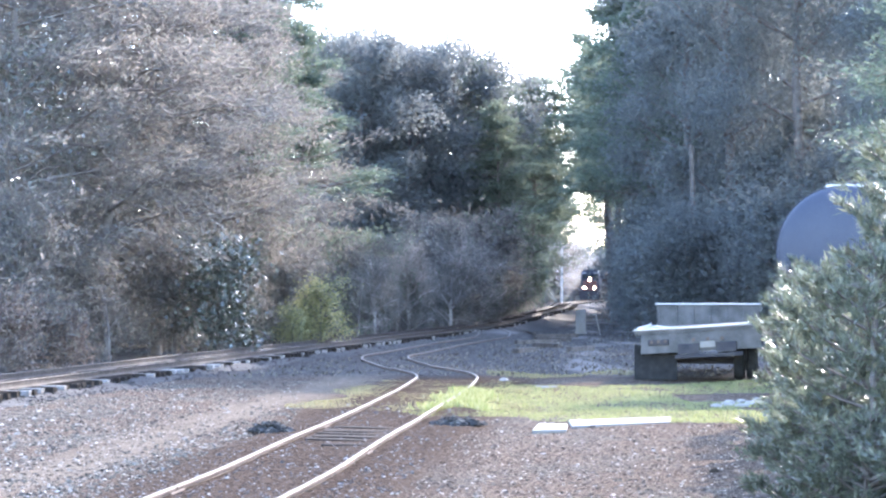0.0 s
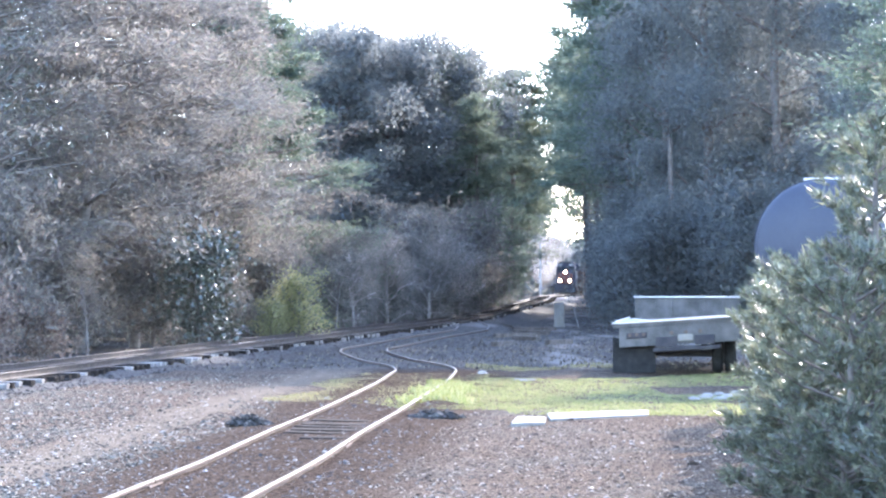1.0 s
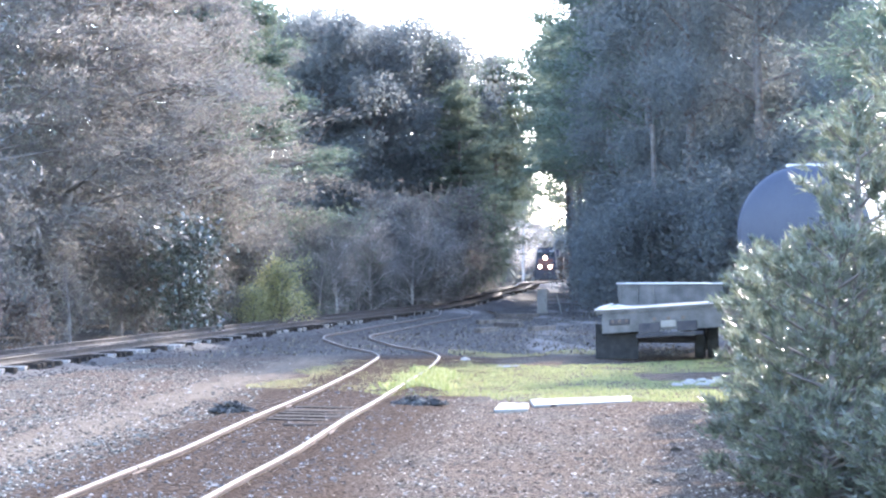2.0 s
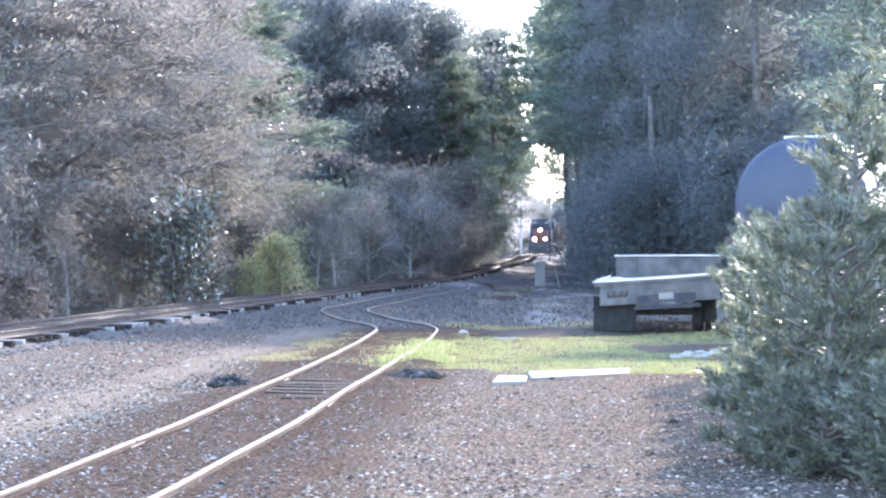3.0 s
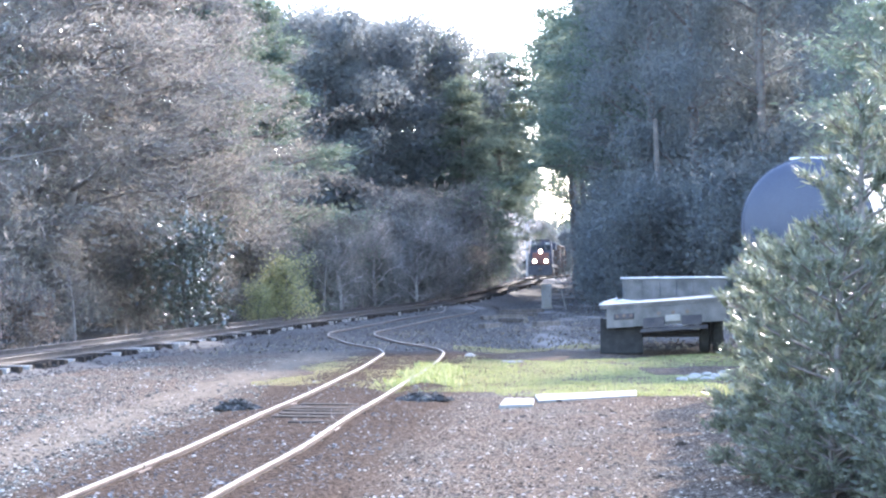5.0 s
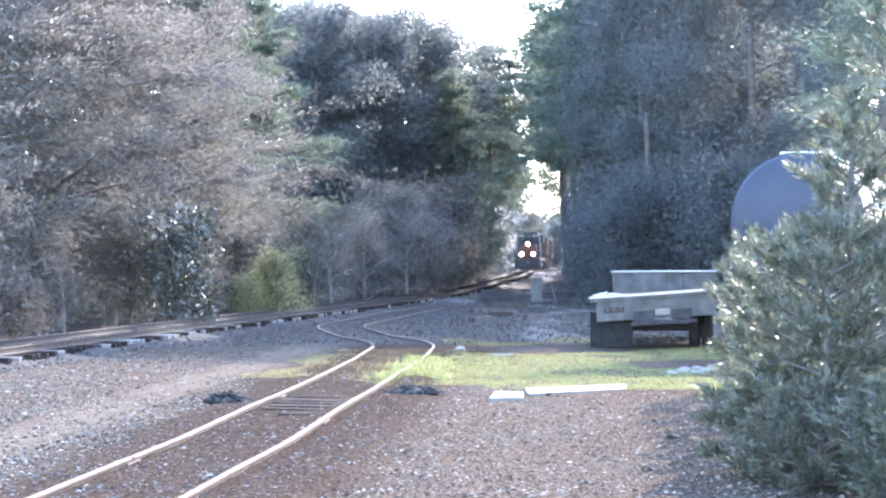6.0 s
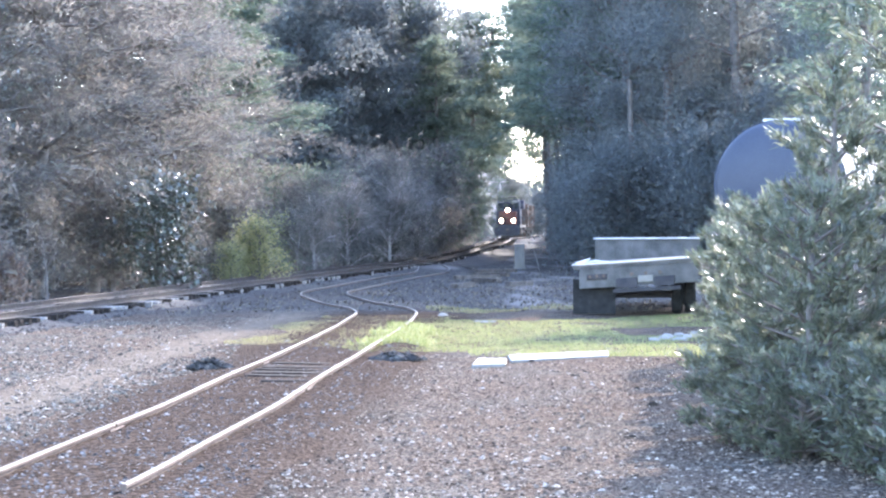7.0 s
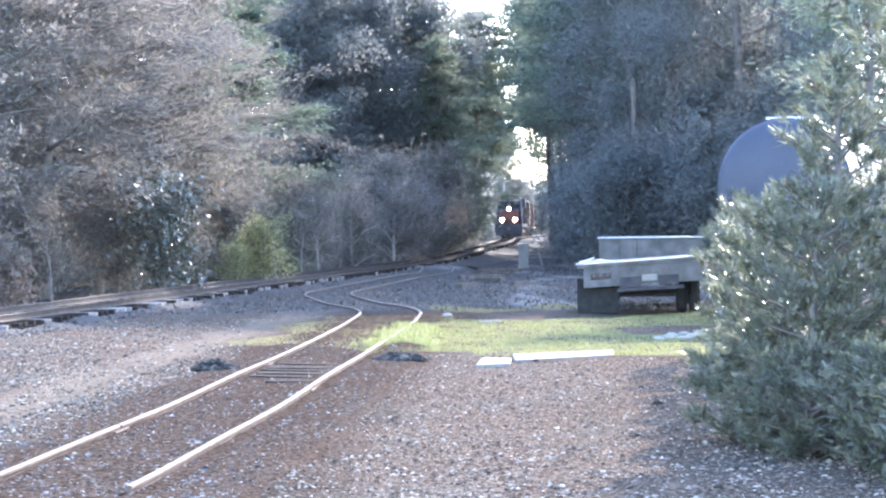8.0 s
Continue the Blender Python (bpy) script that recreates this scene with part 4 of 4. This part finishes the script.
for y, dx, long, wide, turn in ((28.7, 0.12, 0.7, 0.10, 3), (29.7, -0.16, 0.9, 0.13, -9), (30.3, 0.0, 1.2, 0.16, -2), (30.9, -0.1, 1.1, 0.10, -12), (31.5, -0.04, 1.2, 0.17, 1), (32.4, -0.14, 0.95, 0.14, -6)):
    plank = part("crossing_plank", boxed(-long / 2, long / 2, -wide, wide, -0.1, 0.0, bevel=0.03), DARK_WOOD)
    plank.matrix_basis = pose(float(np.interp(y, SIDE_LINE[0], SIDE_LINE[1])) + dx, y, 0.043, 1.5, 1.2, turn)
    tagged(plank, "dark worn plank set between the siding rails", "plank", "crossing planks")


# ---- relay cabinet, leaning stake, utility pole ----
def cabinet(x, y):
    root = empty("relay_cabinet", pose(x, y, float(ground_z(x, y)), 0, 0, -4), "pale grey trackside cabinet on a plinth", "cabinet")
    part("plinth", boxed(-0.32, 0.32, -0.25, 0.25, -0.1, 0.1, bevel=0.01), CONCRETE, root)
    part("body", boxed(-0.27, 0.27, -0.2, 0.2, 0.1, 1.28, bevel=0.015), CONCRETE, root)
    door = part("door", boxed(-0.23, 0.23, -0.215, -0.198, 0.16, 1.2, bevel=0.004), CONCRETE, root)
    part("handle", rod(bmesh.new(), (0.17, -0.23, 0.62), (0.17, -0.23, 0.78), 0.012), BLACK_STEEL, door)
    part("roof", boxed(-0.31, 0.31, -0.25, 0.24, 1.28, 1.33, bevel=0.012), CONCRETE, root)


cabinet(7.45, 110)
stake = part("leaning_stake", rod(bmesh.new(), (0, 0, -0.2), (-0.32, 0, 1.1), 0.035), CONCRETE)
stake.matrix_basis = pose(8.4, 108, float(ground_z(8.4, 108)))
tagged(stake, "white stake leaning beside the cabinet", "stake")
pole = empty("utility_pole", pose(15.3, 262, float(ground_z(15.3, 262)) - 0.1), "thin grey wooden utility pole near the curve", "pole")
part("shaft", rod(bmesh.new(), (0, 0, -0.3), (0, 0, 8.5), 0.16, 0.11), PALE_BARK, pole)
part("crossarm", boxed(-1.1, 1.1, -0.06, 0.06, 7.7, 7.85, bevel=0.01), PALE_BARK, pole)


# ---- flatbed truck ----
def wheel(parent, x, y, r, w):
    t = bmesh.new()
    bmesh.ops.create_cone(t, cap_ends=True, segments=28, radius1=r, radius2=r, depth=w, matrix=Matrix.Translation((x, y, r)) @ Matrix.Rotation(math.pi / 2, 4, "Y"))
    bmesh.ops.bevel(t, geom=[e for e in t.edges if len(e.link_faces) == 2 and e.calc_face_angle(0) > 1], offset=0.05, segments=3, affect="EDGES")
    ob = part("wheel", t, RUBBER, parent, "black rubber tyre")
    part("rim", rod(bmesh.new(), (x - w / 2 - 0.012, y, r), (x + w / 2 + 0.012, y, r), r * 0.55, seg=20), GREY_PAINT, ob, "grey steel rim")


def flatbed_truck():
    root = empty("flatbed_truck", pose(4.74, 50, 0, 0, 0, -9), "old grey flatbed truck with a low cargo body", "truck")
    W, L = 3.15, 6.4

    def leaned(bm):
        for v in bm.verts:
            v.co.z += 0.062 * v.co.x
        return bm
    part("deck", leaned(boxed(0, W, 0, L, 1.14, 1.24, bevel=0.015)), GREY_PAINT, root)
    # the deck edge's glint is put in as white colour
    part("rear_rail", leaned(boxed(-0.06, W + 0.06, -0.06, 0.03, 1.25, 1.285, bevel=0.01)), WHITE_AND_GLINT, root, "steel deck edge, its sun glint painted white")
    for x in (0.0, W):
        part("side_rail", leaned(boxed(x - 0.05, x + 0.04, 0.04, L, 1.15, 1.27, bevel=0.02)), GREY_PAINT, root)
    sill = boxed(0.12, W - 0.1, 0.02, 0.14, 0.66, 1.14, bevel=0.01)
    part("rear_sill", leaned(sill), GREY_PAINT, root)
    # the two boxes beside the plate are black for the recess's shade
    for x0, x1, z0, z1 in ((0.3, 0.8, 0.86, 1.0), (1.02, 1.54, 0.62, 0.86), (1.96, 2.45, 0.62, 0.86)):
        part("lamp_box_and_recess_shade", leaned(boxed(x0, x1, -0.02, 0.03, z0, z1, bevel=0.012)), BLACK_STEEL, root)
    for x in (0.38, 0.55, 0.72, 1.4, 1.75, 2.1):
        b = rod(bmesh.new(), (x, -0.045, 0.95), (x, 0.03, 0.95), 0.045, seg=12)
        part("tail_lamp", leaned(b), RUST, root, "dull red lamp")
    part("plate", leaned(boxed(1.56, 1.92, -0.03, 0.02, 0.74, 0.9, bevel=0.006)), CONCRETE, root, "blank pale plate")
    part("bumper", leaned(boxed(0.95, 2.6, 0.03, 0.13, 0.5, 0.6, bevel=0.02)), BLACK_STEEL, root)
    for x in (0.7, 2.2):
        part("chassis_beam", boxed(x - 0.08, x + 0.08, 0.2, L + 2.5, 0.68, 0.92, bevel=0.01), BLACK_STEEL, root)
    part("axle", rod(bmesh.new(), (0.2, 1.3, 0.5), (2.9, 1.3, 0.5), 0.09), BLACK_STEEL, root)
    for x in (0.22, 0.54, 2.5, 2.82):
        wheel(root, x, 1.3, 0.5, 0.27)
    part("mud_flap", boxed(-0.06, 1.0, 0.3, 0.33, 0.04, 0.9, bevel=0.006), RUBBER, root)
    body = part("cargo_body", boxed(0.2, W - 0.1, L - 0.3, L - 0.2, 1.24, 1.86, bevel=0.01), GREY_PAINT, root, "grey ribbed steel bulkhead")
    for i in range(7):
        x = 0.25 + i * 0.46
        part("rib", boxed(x, x + 0.05, L - 0.325, L - 0.3, 1.26, 1.84, bevel=0.008), GREY_PAINT, body)
    # bright line along the bulkhead top: a highlight painted white
    part("top_rail", boxed(0.15, W - 0.05, L - 0.38, L - 0.14, 1.86, 1.90, bevel=0.012), WHITE_AND_GLINT, body, "bulkhead top edge, its highlight painted white")
    cab = part("cab", boxed(0.5, 2.7, L + 0.2, L + 2.2, 0.7, 1.9, bevel=0.12), GREY_PAINT, root)
    part("cab_window", boxed(0.8, 2.4, L + 0.18, L + 0.215, 1.35, 1.75, bevel=0.02), GLASS, cab)
    for x in (0.55, 2.62):
        wheel(root, x, L + 1.2, 0.48, 0.28)
    strap = bmesh.new()
    for a, b in (((0.02, 0.1, 1.30), (0.5, 0.3, 1.36)), ((0.5, 0.3, 1.36), (0.95, 0.2, 1.31)), ((0.05, 0.3, 1.31), (0.35, 0.6, 1.4))):
        rod(strap, a, b, 0.022, seg=7)
    tarp = part("folded_tarp", strap, WHITE_AND_GLINT)
    tarp.matrix_basis = root.matrix_basis.copy()
    tagged(tarp, "white folded tarp strips on the truck deck", "tarp")


flatbed_truck()


# ---- blue storage tank ----
def lathe(profile, seg=40):
    """Round body about y: (y, radius) rows."""
    bm = bmesh.new()
    rings = [[bm.verts.new((r * math.cos(2 * math.pi * j / seg), y, r * math.sin(2 * math.pi * j / seg))) for j in range(seg)] for y, r in profile]
    for a, b in zip(rings, rings[1:]):
        for j in range(seg):
            bm.faces.new((a[j], b[j], b[(j + 1) % seg], a[(j + 1) % seg]))
    bm.faces.new(rings[0]), bm.faces.new(list(reversed(rings[-1])))
    return bm


def storage_tank():
    root = empty("storage_tank", pose(9.05, 46, 3.1, 0, 0, -20), "blue steel storage tank on dark steel legs", "tank")
    head = [(-0.42 * math.cos(a), max(0.02, 1.5 * math.sin(a))) for a in np.linspace(0.0, math.pi / 2, 9)]
    prof = head + [(7.5, 1.5)] + [(7.5 + 0.42 * math.sin(a), max(0.02, 1.5 * math.cos(a))) for a in np.linspace(0.1, math.pi / 2, 8)]
    shell = part("shell", lathe(prof), BLUE_PAINT, root, smooth=True)
    for y in (0.02, 3.7, 7.45):
        part("weld_band", lathe([(y - 0.05, 1.5), (y - 0.05, 1.515), (y + 0.05, 1.515), (y + 0.05, 1.5)]), BLUE_PAINT, shell)
    for y in (1.2, 6.2):
        part("saddle", boxed(-1.0, 1.0, y - 0.2, y + 0.2, -1.75, -1.1, bevel=0.03), BLACK_STEEL, root)
        for x in (-0.8, 0.8):
            part("leg", boxed(x - 0.12, x + 0.12, y - 0.12, y + 0.12, -3.1, -1.7, bevel=0.02), BLACK_STEEL, root)
    part("manway", rod(bmesh.new(), (0, 3.2, 1.4), (0, 3.2, 1.75), 0.35, seg=20), BLUE_PAINT, root)
    # white strip added for the glint along the tank's top rim
    part("walkway", boxed(-0.45, 0.45, 0.4, 6.6, 1.5, 1.56, bevel=0.01), WHITE_AND_GLINT, root, "walkway strip on top, white for the tank rim's glint")


storage_tank()


# ---- train ----
def bogie(parent, y, wheels=3, spacing=1.75):
    frame_ob = part("bogie", boxed(-1.25, 1.25, y - spacing * (wheels - 1) / 2 - 0.6, y + spacing * (wheels - 1) / 2 + 0.6, 0.45, 0.85, bevel=0.04), BLACK_STEEL, parent)
    for i in range(wheels):
        yy = y + (i - (wheels - 1) / 2) * spacing
        for x in (-0.75, 0.75):
            part("wheel", rod(bmesh.new(), (x - 0.07, yy, 0.5), (x + 0.07, yy, 0.5), 0.5, seg=18), RUST, frame_ob)


def locomotive():
    root = empty("locomotive", pose(22.2, 308, 1.82), "dark diesel locomotive with three lit headlights", "locomotive")
    part("underframe", boxed(-1.5, 1.5, 0.3, 22, 1.1, 1.5, bevel=0.04), BLACK_STEEL, root)
    plow = bmesh.new()
    box(plow, -1.45, 1.45, 0.15, 0.45, 0.18, 1.3, bevel=0.04)
    for v in plow.verts:
        if v.co.z < 0.5 and v.co.y < 0.3:
            v.co.y -= 0.25
    part("pilot", plow, BLACK_STEEL, root)
    part("coupler", boxed(-0.16, 0.16, -0.45, 0.3, 0.75, 1.05, bevel=0.05), RUST, root)
    for s in (-1, 1):
        part("step", boxed(s * 1.45 - 0.12, s * 1.45 + 0.12, 0.3, 0.9, 0.45, 1.1, bevel=0.02), BLACK_STEEL, root)
    nose = bmesh.new()
    box(nose, -1.05, 1.05, 1.1, 2.9, 1.5, 3.05, bevel=0.1)
    for v in nose.verts:
        if v.co.z > 2.3 and v.co.y < 2:
            v.co.y += 0.35
    # nose coloured red-orange for the glow around the lamps
    nose = part("nose", nose, GLOW_ORANGE, root, "nose with the headlights' red glow in its colour")
    part("nose_door", boxed(-0.95, -0.3, 1.08, 1.13, 1.6, 2.3, bevel=0.01), BLACK_STEEL, nose)
    cab = bmesh.new()
    box(cab, -1.48, 1.48, 2.8, 5.4, 1.5, 4.55, bevel=0.16)
    for v in cab.verts:
        if v.co.z > 4.3:
            v.co.x *= 0.88
    cab = part("cab", cab, DARK_BLUE, root)
    part("cab_roof", boxed(-1.15, 1.15, 2.75, 5.5, 4.55, 4.78, bevel=0.09), BLACK_STEEL, cab)
    for x0, x1 in ((-1.2, -0.68), (-0.58, -0.04), (0.04, 0.58), (0.68, 1.2)):
        part("windshield", boxed(x0, x1, 2.77, 2.82, 3.35, 4.0, bevel=0.02), GLASS, cab)
    for x0, x1 in ((-1.15, -0.55), (0.55, 1.15)):
        board = part("number_board", boxed(x0, x1, 2.75, 2.82, 4.12, 4.36, bevel=0.01), WHITE_AND_GLINT, cab)
        for k in range(4):
            part("bar", boxed(x0 + 0.08 + k * 0.13, x0 + 0.16 + k * 0.13, 2.735, 2.755, 4.16, 4.32), BLACK_STEEL, board)
    for s in (-1, 1):
        part("side_window", boxed(s * 1.47 - 0.02, s * 1.47 + 0.02, 3.4, 4.6, 3.3, 4.0, bevel=0.01), GLASS, cab)
    part("long_hood", boxed(-1.0, 1.0, 5.4, 21.2, 1.5, 4.3, bevel=0.12), DARK_BLUE, root)
    part("radiator", boxed(-1.45, 1.45, 16.5, 20.5, 3.5, 4.6, bevel=0.1), DARK_BLUE, root)
    part("exhaust_stack", boxed(-0.35, 0.35, 11.0, 12.0, 4.3, 4.75, bevel=0.05), BLACK_STEEL, root)
    part("fuel_tank", boxed(-1.35, 1.35, 8.5, 13.5, 0.35, 1.1, bevel=0.15), BLACK_STEEL, root)
    for y in (4.3, 17.7):
        bogie(root, y)
    for x, z, y in ((0.0, 3.2, 1.38), (-0.72, 1.95, 0.32), (0.72, 1.95, 0.32)):
        shell = part("lamp_housing", rod(bmesh.new(), (x, y + 0.3, z), (x, y - 0.02, z), 0.29, seg=20), BLACK_STEEL, root)
        lens = bmesh.new()
        bmesh.ops.create_uvsphere(lens, u_segments=18, v_segments=10, radius=0.23, matrix=Matrix.Translation((x, y - 0.02, z)) @ Matrix.Diagonal((1, 0.35, 1, 1)))
        part("lens", lens, HEADLIGHT, shell, "glowing warm headlight")
    for s in (-1, 1):
        rail = bmesh.new()
        for y in np.arange(5.6, 21.5, 2.0):
            rod(rail, (s * 1.45, y, 1.5), (s * 1.45, y, 2.5), 0.02, seg=6)
        rod(rail, (s * 1.45, 5.6, 2.5), (s * 1.45, 21.5, 2.5), 0.02, seg=6)
        for x in (0.5, 1.3):
            rod(rail, (s * x, 0.4, 1.5), (s * x, 0.4, 2.4), 0.02, seg=6)
        rod(rail, (s * 0.5, 0.4, 2.4), (s * 1.3, 0.4, 2.4), 0.02, seg=6)
        part("handrail", rail, GREY_PAINT, root)
    return root


def freight_car(label):
    root = empty("freight_car", pose(24, 330, 1.8), label, "freight car", "cars behind the locomotive")
    part("body", boxed(-1.5, 1.5, 0, 15.5, 1.2, 4.3, bevel=0.04), RUST, root)
    part("roof", boxed(-1.45, 1.45, 0.05, 15.45, 4.3, 4.45, bevel=0.05), GREY_PAINT, root)
    part("underframe", boxed(-1.35, 1.35, -0.3, 15.8, 0.9, 1.2, bevel=0.03), BLACK_STEEL, root)
    for s in (-1, 1):
        part("door", boxed(s * 1.52 - 0.03, s * 1.52 + 0.03, 6, 9.4, 1.25, 4.2, bevel=0.01), RUST, root)
        for y in np.arange(0.5, 15.5, 1.25):
            part("rib", boxed(s * 1.53 - 0.03, s * 1.53 + 0.03, y, y + 0.09, 1.25, 4.25), RUST, root)
    for y in (2.2, 13.3):
        bogie(root, y, 2)
    return root


SMOKE = bpy.data.materials.new("smoke")
SMOKE.use_nodes = True
sn, sl = SMOKE.node_tree.nodes, SMOKE.node_tree.links
smoke_mix, smoke_clear, smoke_body = sn.new("ShaderNodeMixShader"), sn.new("ShaderNodeBsdfTransparent"), sn.new("ShaderNodeBsdfTranslucent")
smoke_body.inputs[0].default_value, smoke_mix.inputs[0].default_value = (0.30, 0.30, 0.31, 1), 0.12
sl.new(smoke_clear.outputs[0], smoke_mix.inputs[1]), sl.new(smoke_body.outputs[0], smoke_mix.inputs[2]), sl.new(smoke_mix.outputs[0], sn["Material Output"].inputs[0])


def smoke_puff(i):
    bm = bmesh.new()
    bmesh.ops.create_icosphere(bm, subdivisions=3, radius=1.0)
    for v in bm.verts:
        v.co *= 1 + 0.5 * noise.noise(v.co * 1.2 + Vector((i * 7.3, 0, 0))) + 0.25 * noise.noise(v.co * 3 + Vector((0, i * 5.1, 0)))
        v.co = Vector((v.co.x * 2.4, v.co.y * 3.0, v.co.z * 1.9))
    return tagged(part("smoke_puff", bm, SMOKE, smooth=True), "thin grey diesel smoke drifting beside the train", "smoke", "exhaust smoke", "stuff")


puffs = [smoke_puff(i) for i in range(8)]
engine = locomotive()
wagon = freight_car("rust-brown boxcar coupled behind the locomotive")
second_wagon = freight_car("rust-brown boxcar farther back in the train")


def on_line(y, length):
    """Pose of a car whose front stands at y on the main line."""
    (x0, z0), (x1, z1) = main_at(y), main_at(y + length)
    return pose(x0, y, z0, math.degrees(math.atan2(z1 - z0, length)), 0, -math.degrees(math.atan2(x1 - x0, length)))


def motions():
    times = [i * 0.5 for i in range(17)]
    front = [308.0 - 9.85 * t for t in times]
    for i, puff in enumerate(puffs):
        back, side, up = 5.0 + 2.4 * i, -2.6 - 0.55 * (i * 5 % 7), 2.8 + 0.8 * (i * 3 % 8)
        rows = []
        for t, y in zip(times, front):
            x, z = main_at(y + back)
            rows.append((t, pose(x + side - 0.12 * t, y + back + 0.3 * t, z + up + 0.15 * t, 0, 0, 40 * i + 5 * t)))
        walk(puff, rows)
    walk(engine, [(t, on_line(y, 20)) for t, y in zip(times, front)])
    walk(wagon, [(t, on_line(y + 23.2, 15)) for t, y in zip(times, front)])
    walk(second_wagon, [(t, on_line(y + 40.0, 15)) for t, y in zip(times, front)])


motions()
